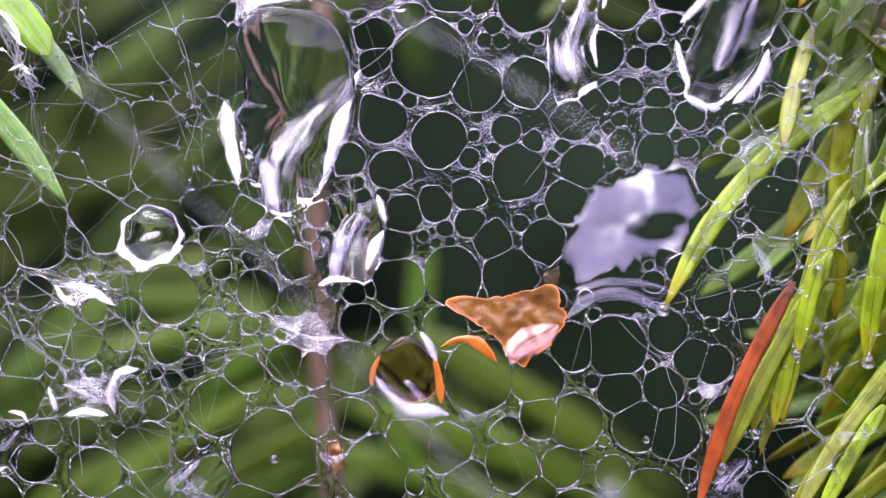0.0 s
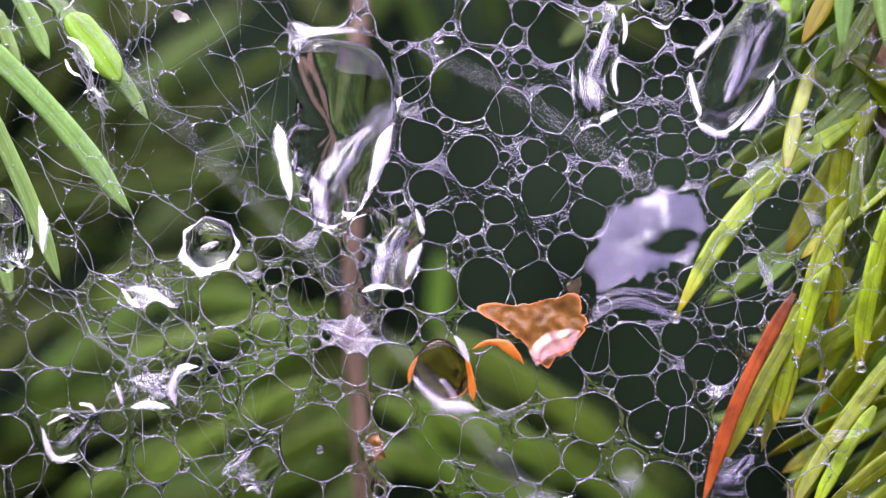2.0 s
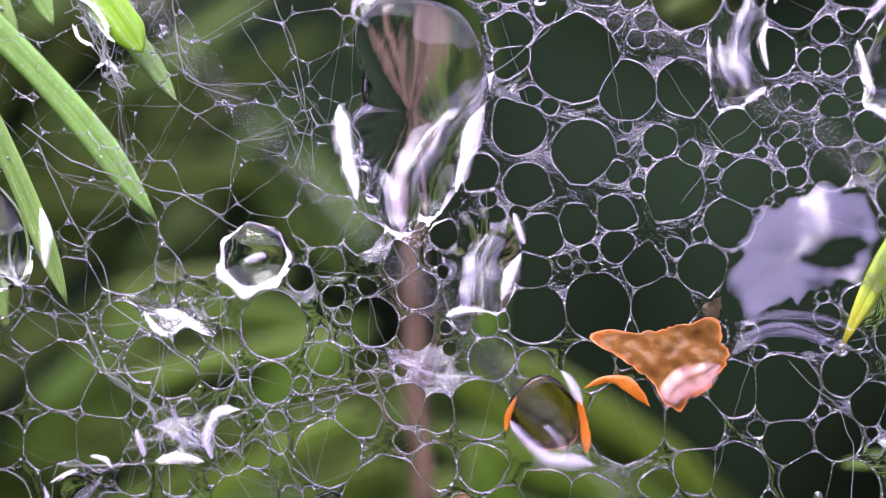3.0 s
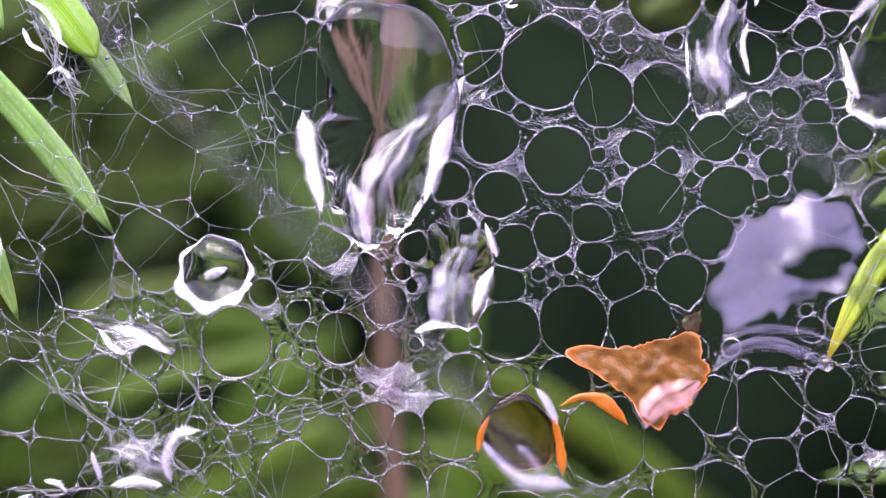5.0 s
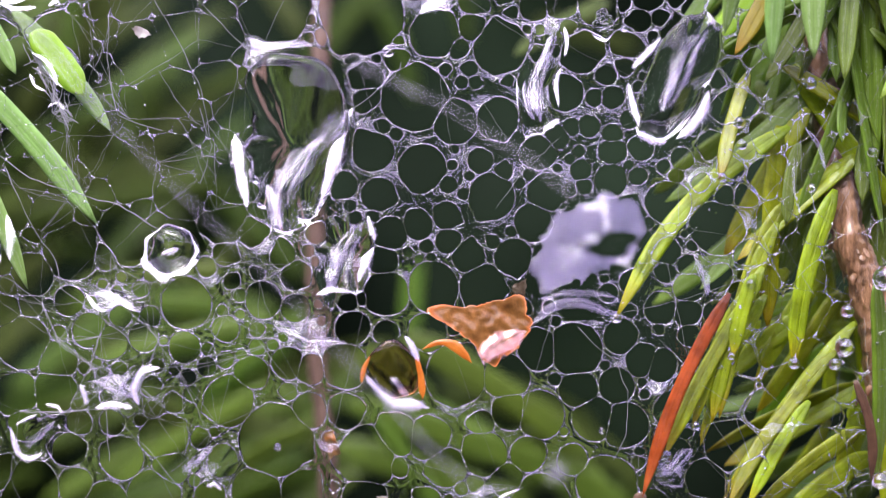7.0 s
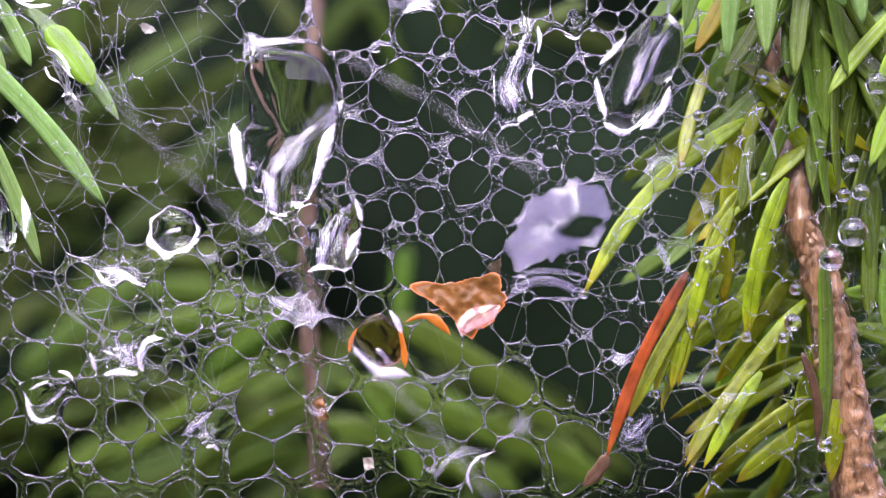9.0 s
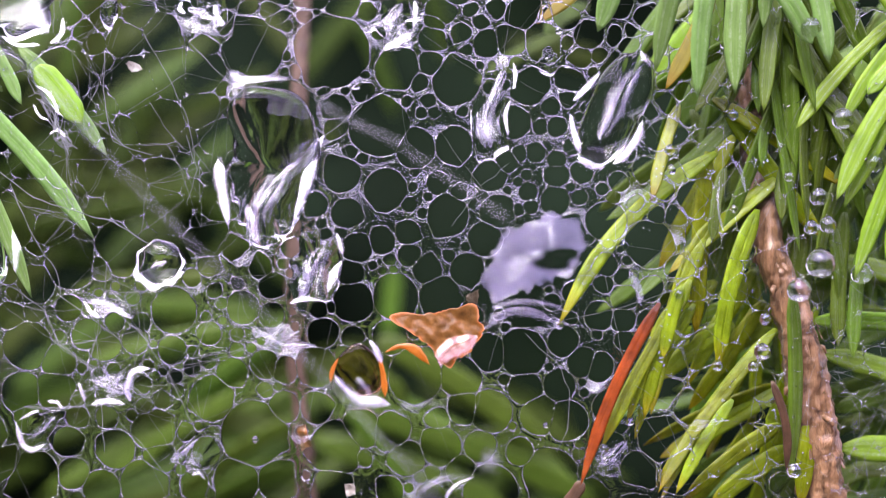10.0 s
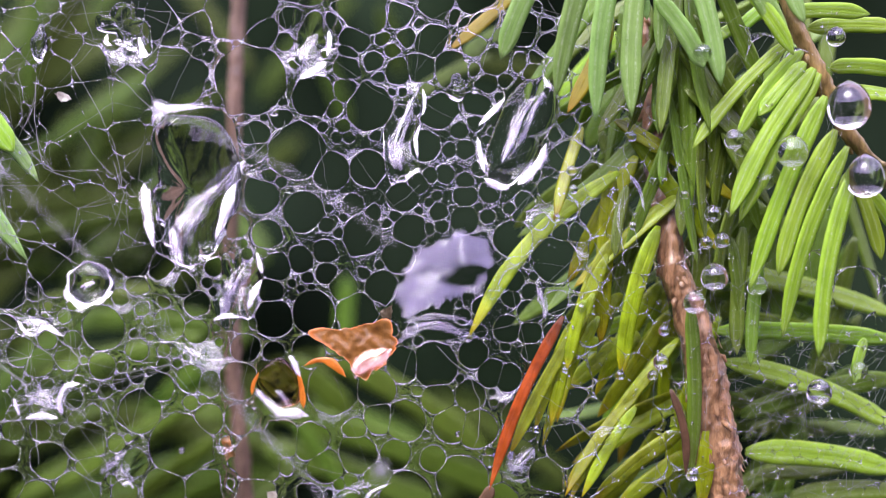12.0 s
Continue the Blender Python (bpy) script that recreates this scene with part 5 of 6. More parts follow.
def leaf_patch(name, label, corners, bow, material, crumple=0.25, seed=0, category="leaf"):
    """A torn, crumpled scrap of leaf between four corners (millimetres), its edges drawn inwards by bow."""
    a, b, c, d = [Vector(p) for p in corners]
    mid = (a + b + c + d) / 4
    n = 22
    verts, faces = [], []
    for side in (-1, 1):
        for j in range(n + 1):
            v = j / n
            for i in range(n + 1):
                u = i / n
                p = a.lerp(b, u).lerp(d.lerp(c, u), v)
                eu, ev = 4 * u * (1 - u), 4 * v * (1 - v)
                p = p.lerp(mid, bow * (eu * (1 - ev) + ev * (1 - eu)))
                ragged = (1 - ev) * eu + (1 - eu) * ev
                p += Vector((noise.noise(p * 3), 0, noise.noise(p * 3 + Vector((5, 5, 5))))) * 0.22 * ragged
                p.y += crumple * 2 * noise.noise(p * 0.7 + Vector((seed, 0, 0))) + 0.12 * noise.noise(p * 2.6) + side * 0.05
                verts.append(p * MM)
    m = (n + 1) * (n + 1)
    for j in range(n):
        for i in range(n):
            q = j * (n + 1) + i
            faces.append((q, q + 1, q + n + 2, q + n + 1))
            faces.append((m + q, m + q + n + 1, m + q + n + 2, m + q + 1))
    for i in range(n):
        for q, r in ((i, i + 1), ((i + 1) * (n + 1) + n, i * (n + 1) + n), (n * (n + 1) + i, n * (n + 1) + i + 1), (i * (n + 1), (i + 1) * (n + 1))):
            faces.append((q, r, m + r, m + q))
    return tagged(new(name, mesh_of(name, verts, faces, material)), label, category)


def with_uv(me, uvs):
    layer = me.uv_layers.new(name="UVMap")
    idx = np.zeros(len(me.loops), dtype=np.int32)
    me.loops.foreach_get("vertex_index", idx)
    layer.data.foreach_set("uv", np.array(uvs, dtype=np.float32)[idx].ravel())
    return me


def glide(ctrl, s):
    """A smooth curve through a few rows of numbers; s from 0 to 1."""
    c = np.array(ctrl, dtype=float)
    c = np.vstack([2 * c[0] - c[1], c, 2 * c[-1] - c[-2]])
    f = s * (len(ctrl) - 1)
    i = min(int(f), len(ctrl) - 2)
    f -= i
    a, b, d, e = c[i:i + 4]
    return 0.5 * (2 * b + (d - a) * f + (2 * a - 5 * b + 4 * d - e) * f * f + (3 * b - a - 3 * d + e) * f**3)


def ribbon(name, label, ctrl, material, parent, lift, slope=0.36, swell=0.1):
    """A strip with narrow ends through rows of x, z and half width (millimetres), leaned back so that gloss on it
    mirrors the sky.
    """
    n, m = 12 * (len(ctrl) - 1), 8
    rows = [glide(ctrl, i / n) for i in range(n + 1)]
    mid = sum(r[1] for r in rows) / len(rows)
    seed = ctrl[0][0] * 3.1
    verts, faces, uvs, far = [], [], [], 0.0
    for side in (1, -1):
        far = 0.0
        for i, (x, z, w) in enumerate(rows):
            a, b = rows[max(i - 1, 0)], rows[min(i + 1, n)]
            d = math.hypot(b[0] - a[0], b[1] - a[1]) or 1e-6
            nx, nz = -(b[1] - a[1]) / d, (b[0] - a[0]) / d
            if i:
                far += math.hypot(x - rows[i - 1][0], z - rows[i - 1][1])
            s = i / n
            w = max(0.02, w * min(1.0, 6.0 * s + 0.2, 6.0 * (1 - s) + 0.2))
            for j in range(m + 1):
                v = 2 * j / m - 1
                k = w * (1 + 0.4 * noise.noise((far * 0.9, seed, 0.6 * v)) + 0.16 * noise.noise((far * 3.1, seed, 0.9 * v)))
                px, pz = x + v * k * nx, z + v * k * nz
                y = -0.03 * (px - 5) + 0.02 * (pz - 15) + lift + slope * (pz - mid)
                y += -swell * w * (1 - v * v) + side * 0.035 * math.sqrt(max(0.0, 1 - v * v)) + 0.06 * w * noise.noise((px * 1.3, pz * 0.9, seed))
                verts.append((px * MM, y * MM, pz * MM))
                uvs.append((0.1 * far, 0.5 + 0.5 * v))
    q = (n + 1) * (m + 1)
    for i in range(n):
        for j in range(m):
            a = i * (m + 1) + j
            faces.append((a, a + 1, a + m + 2, a + m + 1))
            faces.append((q + a, q + a + m + 1, q + a + m + 2, q + a + 1))
    return part_of(name, with_uv(mesh_of(name, verts, faces, material), uvs), parent, label)


def edge_highlight(ctrl, parent, lift):
    """Added gloss strips that imitate a bright edge of water and the sky streaks beside it."""
    ribbon("rim", "added gloss strip imitating the water's bright edge", ctrl, HIGHLIGHT, parent, lift)
    ribbon("fold", "added gloss strip imitating streaks beside the bright edge", [(x, z, 1.5 * w) for x, z, w in ctrl], STREAK, parent, lift + 0.12)


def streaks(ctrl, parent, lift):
    """An added gloss strip that imitates lavender sky streaks in the water."""
    ribbon("fold", "added gloss strip imitating lavender sky streaks", ctrl, STREAK, parent, lift)


def spread_sheet(name, label, x, z, radii, material, category, lift=0.0, slope=0.36, thick=0.05, bumps=(), ragged=0.1, crumple=0.0, seed=0, parent=None):
    """A flat piece round a middle, its reach given all round at even angles (millimetres); bumps: x, z, height, breadth of a step."""
    n, m = 120, 22
    ring = [glide([(r,) for r in list(radii) + [radii[0]]], i / n)[0] for i in range(n)]
    verts, faces, uvs = [], [], []
    for side in (1, -1):
        for j in range(m + 1):
            f = j / m
            for i in range(n):
                a = 2 * math.pi * i / n
                r = ring[i] * f * (1 + ragged * f * f * noise.noise((4 * math.cos(a) + seed, 4 * math.sin(a), 3.0)) + 0.5 * ragged * f**4 * noise.noise((11 * math.cos(a), 11 * math.sin(a), seed)))
                px, pz = x + r * math.cos(a), z + r * math.sin(a)
                y = -0.03 * (px - 5) + 0.02 * (pz - 15) + lift + slope * (pz - z) + side * thick * math.sqrt(max(0.0, 1 - f**4))
                y += 0.05 * noise.noise((px * 0.5, pz * 0.9, seed)) + crumple * (noise.noise((px * 0.55, pz * 0.55, seed)) + 0.35 * noise.noise((px * 1.7, pz * 1.7, seed)))
                for bx, bz, high, wide in bumps:
                    y -= high * math.tanh((pz - bz) / wide) * math.exp(-((px - bx) / 1.1) ** 2)
                verts.append((px * MM, y * MM, pz * MM))
                uvs.append((2.0 * abs(i / n - 0.5), f))
    q = (m + 1) * n
    for j in range(m):
        for i in range(n):
            a, b = j * n + i, j * n + (i + 1) % n
            faces.append((a, b, b + n, a + n))
            faces.append((q + a, q + a + n, q + b + n, q + b))
    for i in range(n):
        a, b = m * n + i, m * n + (i + 1) % n
        faces.append((a, b, q + b, q + a))
    me = with_uv(mesh_of(name, verts, faces, material), uvs)
    return part_of(name, me, parent, label) if parent else tagged(new(name, me), label, category)


drop_1 = water_lens("hanging_drop", "tall heavy water drop sagging in the web", -9.32, 23.66, 3.52, 5.86, 2.2, taper=-0.14, turn=-4, seed=1, wob=0.05, fitted=0.6, slack=0.55, tilt=-0.25, spread=1.1)

def ring_reach(a):
    """The ring drop is drawn out to seven corners by its threads."""
    return 1.84 * (1 + 0.055 * math.cos(radians(7 * (a - 258))))


drop_2 = water_lens("ring_drop", "round water drop with a bright rim held by threads", -17.92, 15.94, 1.80, 1.76, 1.2, power=2.0, seed=2, wob=0.05, fitted=0.92, spread=1.06)
edge_highlight([(-17.92 + ring_reach(a) * math.cos(radians(a)), 15.9 + ring_reach(a) * math.sin(radians(a)), w) for a, w in
       ((58, 0.05), (80, 0.15), (105, 0.08), (130, 0.11), (155, 0.2), (180, 0.15), (205, 0.32), (232, 0.25), (258, 0.34), (285, 0.18), (310, 0.29), (335, 0.12), (360, 0.2), (385, 0.08), (408, 0.05))], drop_2, -0.9)
streaks([(-18.5, 15.6, 0.25), (-17.8, 15.9, 0.45), (-17.2, 16.1, 0.2)], drop_2, -1.3)
drop_3 = water_lens("trough_drop", "long slanting water drop between two threads", 18.33, 28.18, 2.07, 4.51, 1.2, turn=-26, taper=-0.12, seed=3, wob=0.04, fitted=0.7, slack=0.4, tilt=-0.2, spread=1.1)
drop_4 = water_lens("amber_drop", "water drop with rust-stained sides under a dead leaf", -1.95, 7.3, 1.85, 2.1, 0.5, TEA, turn=30, taper=-0.1, seed=4, slack=0.3, tilt=-0.1, wob=0.04)
drop_5 = water_lens("streaked_drop", "small streaked water drop below the tall one", -5.38, 15.55, 1.62, 2.80, 0.9, turn=-14, taper=-0.1, seed=5, fitted=0.75, spread=1.4, slack=0.3, tilt=-0.15)
drop_6 = water_lens("curtain_drop", "stretched water drop hanging like a small curtain", -14.97, 37.7, 1.58, 2.88, 0.3, turn=14, taper=-0.15, seed=6, fitted=0.7, spread=1.45, tilt=-0.2, slack=0.3)
drop_7 = water_lens("curtain_drop", "three-cornered water drop stretched under a thread", 0.7, 36.38, 1.67, 3.26, 0.3, turn=-20, taper=0.35, seed=7, fitted=0.7, spread=1.45, tilt=-0.2, slack=0.3)
drop_8 = water_lens("curtain_drop", "narrow streaked water drop between small meshes", 8.44, 27.3, 1.08, 2.98, 0.6, turn=4, seed=8, fitted=0.7, spread=1.5, slack=0.3)
drop_9 = water_lens("basin_drop", "small basin of water with a bright lower edge", -27.92, 3.02, 1.52, 1.52, 0.3, turn=-30, taper=-0.25, seed=9, fitted=0.6, spread=1.6, slack=0.3, tilt=-0.1)
drop_10 = water_lens("basin_drop", "small water pool between round meshes", -22.05, 6.15, 1.45, 1.38, 0.2, seed=10, wob=0.09, fitted=0.6, spread=1.6, slack=0.3, tilt=-0.1)
drop_11 = water_lens("basin_drop", "curved strip of water across a strand", -14.87, 0.16, 0.99, 2.07, 0.2, turn=-32, seed=11, wob=0.08, fitted=0.6, spread=1.6, slack=0.3)
drop_12 = water_lens("basin_drop", "small water pool with a bright scalloped edge", -22.46, 12.72, 1.96, 0.73, 0.35, turn=-8, seed=12, wob=0.09, fitted=0.6, spread=1.6, slack=0.3)
drop_13 = water_lens("needle_drop", "swollen water drop wrapped round a green needle", -25.7, 29.2, 1.25, 1.75, 0.7, turn=36, lift=-1.1, seed=13, wob=0.03, flat=2.0)
drop_14 = water_lens("sheet_drop", "broad sheet of water caught in the upper web", -29.19, 35.65, 2.89, 2.43, 0.6, seed=14, wob=0.08, fitted=0.7, spread=1.5, slack=0.3)
drop_15 = water_lens("bright_drop", "thick water drop clinging beside a needle", -32.11, 16.74, 1.45, 2.90, 1.2, turn=10, seed=15)
drop_16 = water_lens("slit_drop", "tiny upright water drop between meshes", 13.04, 32.26, 0.72, 1.26, 0.6, seed=16, fitted=0.8, slack=0.3)
drop_17 = water_lens("slit_drop", "tiny upright water drop on a thread", -22.32, 36.35, 0.65, 1.49, 0.6, seed=17, fitted=0.8, slack=0.3)
edge_highlight([(-13.39, 24.3, 0.29), (-13.06, 22.72, 0.50), (-12.65, 20.91, 0.50), (-12.2, 18.98, 0.22)], drop_1, -1.2)
edge_highlight([(-4.9, 26.16, 0.32), (-5.66, 24.68, 0.61), (-6.1, 22.68, 0.58), (-6.58, 20.68, 0.36), (-6.94, 19.44, 0.14)], drop_1, -1.4)
streaks([(-5.23, 25.99, 0.79), (-6.71, 24.33, 1.18), (-8.18, 22.43, 1.18), (-9.37, 20.36, 1.34), (-9.89, 18.06, 1.11)], drop_1, -2.2)
streaks([(-10.87, 20.64, 0.39), (-10.27, 18.85, 0.63), (-9.79, 17.27, 0.79)], drop_1, -2.3)
streaks([(-12.46, 31.19, 0.4), (-11.28, 30.53, 0.72), (-9.46, 30.52, 0.56), (-7.76, 30.59, 0.48)], drop_1, -1.0)
streaks([(-12.0, 30.52, 0.4), (-11.87, 29.31, 0.4), (-11.79, 28.26, 0.2)], drop_1, -1.1)
streaks([(-4.18, 17.99, 0.56), (-5.31, 16.27, 1.04), (-5.87, 14.47, 1.04), (-6.59, 13.07, 0.56)], drop_5, -1.3)
edge_highlight([(-3.8, 18.39, 0.18), (-3.51, 17.47, 0.25), (-3.23, 16.67, 0.22)], drop_5, -1.1)
edge_highlight([(-3.39, 16.15, 0.18), (-3.95, 15.07, 0.40), (-4.43, 13.67, 0.29)], drop_5, -1.2)
edge_highlight([(-7.42, 12.78, 0.18), (-6.42, 13.06, 0.29), (-5.33, 13.06, 0.25)], drop_5, -1.0)
streaks([(20.49, 32.31, 0.63), (19.14, 30.06, 0.95), (17.87, 27.69, 0.95), (16.76, 25.52, 0.55)], drop_3, -1.9)
streaks([(17.98, 28.63, 0.28), (17.18, 26.86, 0.36), (16.63, 25.56, 0.24)], drop_3, -2.2)
edge_highlight([(17.07, 31.03, 0.22), (15.99, 29.8, 0.32), (14.88, 28.72, 0.25)], drop_3, -1.2)
edge_highlight([(14.75, 27.8, 0.22), (14.98, 26.2, 0.29), (15.29, 24.72, 0.22)], drop_3, -1.2)
edge_highlight([(15.32, 24.34, 0.29), (16.27, 23.62, 0.32), (17.38, 23.53, 0.29)], drop_3, -1.0)
edge_highlight([(20.45, 27.25, 0.22), (19.97, 25.78, 0.43), (19.01, 24.47, 0.43), (17.98, 23.75, 0.25)], drop_3, -1.2)
edge_highlight([(20.25, 32.69, 0.25), (20.72, 32.04, 0.43), (21.27, 31.24, 0.22)], drop_3, -1.2)
streaks([(9.84, 31.96, 0.4), (8.83, 29.64, 0.64), (8.03, 27.24, 0.72), (8.42, 24.92, 0.56)], drop_8, -1.2)
streaks([(7.36, 28.08, 0.24), (7.6, 26.27, 0.32), (8.04, 25.06, 0.24)], drop_8, -1.0)
edge_highlight([(10.01, 28.96, 0.14), (9.61, 27.67, 0.22), (9.76, 26.07, 0.14)], drop_8, -0.9)
edge_highlight([(8.72, 24.38, 0.22), (9.24, 24.78, 0.29), (9.84, 25.26, 0.18)], drop_8, -0.9)
edge_highlight([(10.27, 31.89, 0.14), (10.42, 30.69, 0.18), (10.18, 29.68, 0.14)], drop_8, -0.9)
edge_highlight([(-4.18, 7.3, 0.22), (-3.06, 6.11, 0.32), (-1.79, 5.12, 0.54), (-0.67, 5.08, 0.65), (0.6, 4.85, 0.22)], drop_4, -1.4)
edge_highlight([(-1.15, 9.84, 0.18), (-0.59, 9.09, 0.36), (-0.15, 8.09, 0.22)], drop_4, -1.3)
streaks([(-2.17, 6.94, 0.4), (-1.45, 6.15, 0.56), (-0.9, 5.44, 0.4)], drop_4, -1.7)
edge_highlight([(-24.13, 12.86, 0.14), (-23.39, 11.97, 0.25), (-22.65, 11.56, 0.18)], drop_12, -0.7)
edge_highlight([(-22.32, 11.85, 0.14), (-21.59, 12.29, 0.22), (-20.69, 11.81, 0.18)], drop_12, -0.7)
streaks([(-23.57, 12.93, 0.36), (-21.93, 12.45, 0.48), (-20.29, 11.72, 0.28)], drop_12, -0.5)
streaks([(-23.23, 6.7, 0.64), (-21.88, 6.3, 0.8), (-20.45, 5.58, 0.72)], drop_10, -0.6)
edge_highlight([(-23.33, 4.71, 0.18), (-22.02, 4.95, 0.32), (-20.6, 4.72, 0.22)], drop_10, -0.8)
edge_highlight([(-18.78, 7.54, 0.22), (-20.0, 7.21, 0.32), (-20.48, 6.0, 0.32), (-20.07, 4.96, 0.22)], drop_10, -0.8)
edge_highlight([(-24.51, 6.39, 0.14), (-24.09, 5.58, 0.22), (-23.85, 4.94, 0.14)], drop_10, -0.7)
edge_highlight([(-29.61, 3.16, 0.18), (-28.94, 1.63, 0.29), (-28.04, 1.07, 0.29), (-27.06, 1.48, 0.22)], drop_9, -0.8)
edge_highlight([(-29.07, 3.47, 0.11), (-28.38, 3.88, 0.22), (-27.6, 4.2, 0.11)], drop_9, -0.7)
edge_highlight([(-26.95, 4.93, 0.14), (-26.13, 4.77, 0.22), (-25.64, 4.29, 0.11)], drop_9, -0.7)
streaks([(-26.36, 3.75, 0.32), (-27.3, 2.73, 0.48), (-28.4, 1.92, 0.32)], drop_9, -0.6)
streaks([(-14.95, 1.97, 0.4), (-15.88, 0.96, 0.56), (-17.09, 0.03, 0.36)], drop_11, -0.6)
edge_highlight([(-15.3, -0.93, 0.18), (-14.74, -0.76, 0.22), (-14.25, -1.16, 0.14)], drop_11, -0.6)
edge_highlight([(-0.02, 32.95, 0.24), (1.15, 33.58, 0.44), (2.14, 34.3, 0.32)], drop_7, -0.8)
edge_highlight([(2.36, 36.91, 0.16), (2.49, 35.78, 0.20), (2.32, 34.66, 0.20)], drop_7, -0.8)
streaks([(1.41, 36.73, 0.63), (0.42, 35.38, 0.81), (0.42, 34.25, 0.36)], drop_7, -0.6)
edge_highlight([(-13.7, 36.64, 0.16), (-13.42, 35.73, 0.24), (-12.87, 34.82, 0.28)], drop_6, -0.8)
edge_highlight([(-16.34, 36.92, 0.16), (-16.42, 36.2, 0.24), (-15.88, 35.92, 0.12)], drop_6, -0.8)
streaks([(-15.92, 36.37, 0.45), (-14.92, 36.05, 0.63), (-13.45, 35.22, 0.36)], drop_6, -0.6)
streaks([(-28.68, 37.08, 0.89), (-28.21, 35.71, 1.16), (-26.82, 34.34, 0.71)], drop_14, -0.8)
edge_highlight([(-25.98, 35.68, 0.16), (-25.97, 34.32, 0.24), (-26.69, 33.5, 0.24)], drop_14, -0.9)
edge_highlight([(-30.92, 34.25, 0.16), (-29.53, 33.42, 0.20), (-27.7, 33.42, 0.24)], drop_14, -0.9)
edge_highlight([(-27.65, 30.01, 0.10), (-26.72, 29.52, 0.19), (-25.87, 28.56, 0.19), (-25.54, 27.59, 0.10)], drop_13, -2.4)
edge_highlight([(-27.79, 28.52, 0.10), (-27.3, 27.63, 0.12), (-26.49, 27.23, 0.10)], drop_13, -2.2)
edge_highlight([(-26.73, 26.22, 0.10), (-26.08, 26.54, 0.19), (-25.43, 25.97, 0.10)], drop_13, -1.2)
edge_highlight([(-29.73, 18.52, 0.18), (-29.24, 16.91, 0.36), (-29.06, 15.22, 0.18)], drop_15, -1.6)
# lavender gloss leaned to the sky; two steps stand for its dark blob
pool = spread_sheet("water_pool", "pool of water with lavender-tinted gloss, leaned to mirror the sky", 11.7, 16.45, [3.94, 5.01, 5.05, 3.75, 3.12, 2.79, 2.89, 2.92, 3.35, 4.21, 5.2, 3.24, 2.62, 2.49, 2.78, 3.45], MIRROR, "water pool", lift=-0.7, slope=0.3, bumps=[(13.2, 16.0, 0.26, 0.36), (13.9, 16.7, 0.24, 0.32)], ragged=0.2, seed=4)
ribbon("fold", "added gloss strip imitating a curved sky streak", [(7.9, 10.7, 0.32), (9.1, 11.8, 0.5), (10.9, 12.2, 0.6), (12.6, 11.8, 0.45), (13.8, 11.0, 0.25)], STREAK, pool, -0.6)
ribbon("fold", "added gloss strip imitating a curved sky streak", [(8.3, 12.4, 0.2), (10.6, 12.9, 0.35), (13.0, 12.7, 0.35), (14.6, 12.1, 0.2)], STREAK, pool, -0.5)
for rows in (
    [(-10.8, 10.99, 0.32), (-9.5, 10.02, 0.49), (-7.68, 9.38, 0.49), (-5.45, 9.46, 0.28)],
    [(19.5, 15.43, 0.36), (20.05, 14.03, 0.49), (20.2, 12.63, 0.28)],
    [(16.6, -0.5, 0.75), (17.9, 0.6, 1.0), (19.2, 1.9, 0.6)],
    [(-7.47, 2.46, 0.32), (-6.66, 1.78, 0.45), (-5.61, 2.31, 0.28)],
    [(27.34, 24.74, 0.20), (28.12, 23.29, 0.31), (28.43, 21.53, 0.18)],
    [(26.69, 22.82, 0.11), (26.36, 20.42, 0.18), (26.66, 18.22, 0.11)],
    [(29.68, 10.04, 0.18), (29.35, 8.85, 0.25), (29.73, 7.66, 0.15)],
):
    film_patch = tagged(new("silk_film"), "whitish patch of wet silk between meshes", "silk film", "patches of wet silk")
    ribbon("fold", "", rows, STREAK, film_patch, -0.5)
bead(27.48, -1.42, 27.65, 0.42, "tiny water bead on a silk thread", 1.0)
bead(32.27, -2.84, 13.97, 0.93, "clear round water bead beside the brown stem", 1.0)
bead(33.9, -2.85, 16.03, 1.12, "clear round water bead beside the brown stem", 1.0)
bead(33.37, -2.28, 18.8, 0.56, "clear round water bead beside the brown stem", 1.0)
bead(34.66, -2.31, 19.02, 0.65, "clear round water bead beside the brown stem", 1.0)
bead(33.95, -2.24, 21.2, 0.70, "clear round water bead beside the brown stem", 1.0)
bead(31.77, -1.65, 22.78, 0.38, "clear round water bead beside the brown stem", 1.0)
bead(27.47, -1.57, 20.27, 0.33, "tiny water bead on a silk thread", 1.0)
bead(44.2, -2.26, 35.6, 0.79, "clear round water bead beside the brown stem", 1.0)
bead(44.99, -2.9, 29.86, 1.77, "large clear water drop hanging among the needles", 1.12)
bead(46.21, -3.05, 24.08, 1.58, "large clear water drop hanging among the needles", 1.12)
bead(42.48, -2.29, 6.53, 1.03, "clear round water bead beside the brown stem", 1.0)
bead(40.33, -2.22, 6.87, 0.42, "clear round water bead beside the brown stem", 1.0)
bead(35.68, -2.68, 27.22, 0.84, "clear round water bead beside the brown stem", 1.0)
bead(40.27, -3.03, 26.17, 1.30, "large clear water drop hanging among the needles", 1.0)
bead(38.53, -1.33, 23.9, 0.75, "clear round water bead beside the brown stem", 1.0)
bead(47.39, 2.58, 7.76, 0.79, "clear round water bead beside the brown stem", 1.0)
bead(32.96, -3.46, 34.18, 0.78, "clear round water bead beside the brown stem", 1.0)
bead(13.89, 0.12, 34.54, 0.28, "tiny water bead on a silk thread", 1.0)
bead(14.57, 0.05, 31.82, 0.28, "tiny water bead on a silk thread", 1.0)
bead(-2.35, 0.53, 30.3, 0.43, "tiny water bead on a silk thread", 1.0)
bead(-10.34, 0.2, 1.84, 0.28, "tiny water bead on a silk thread", 1.0)
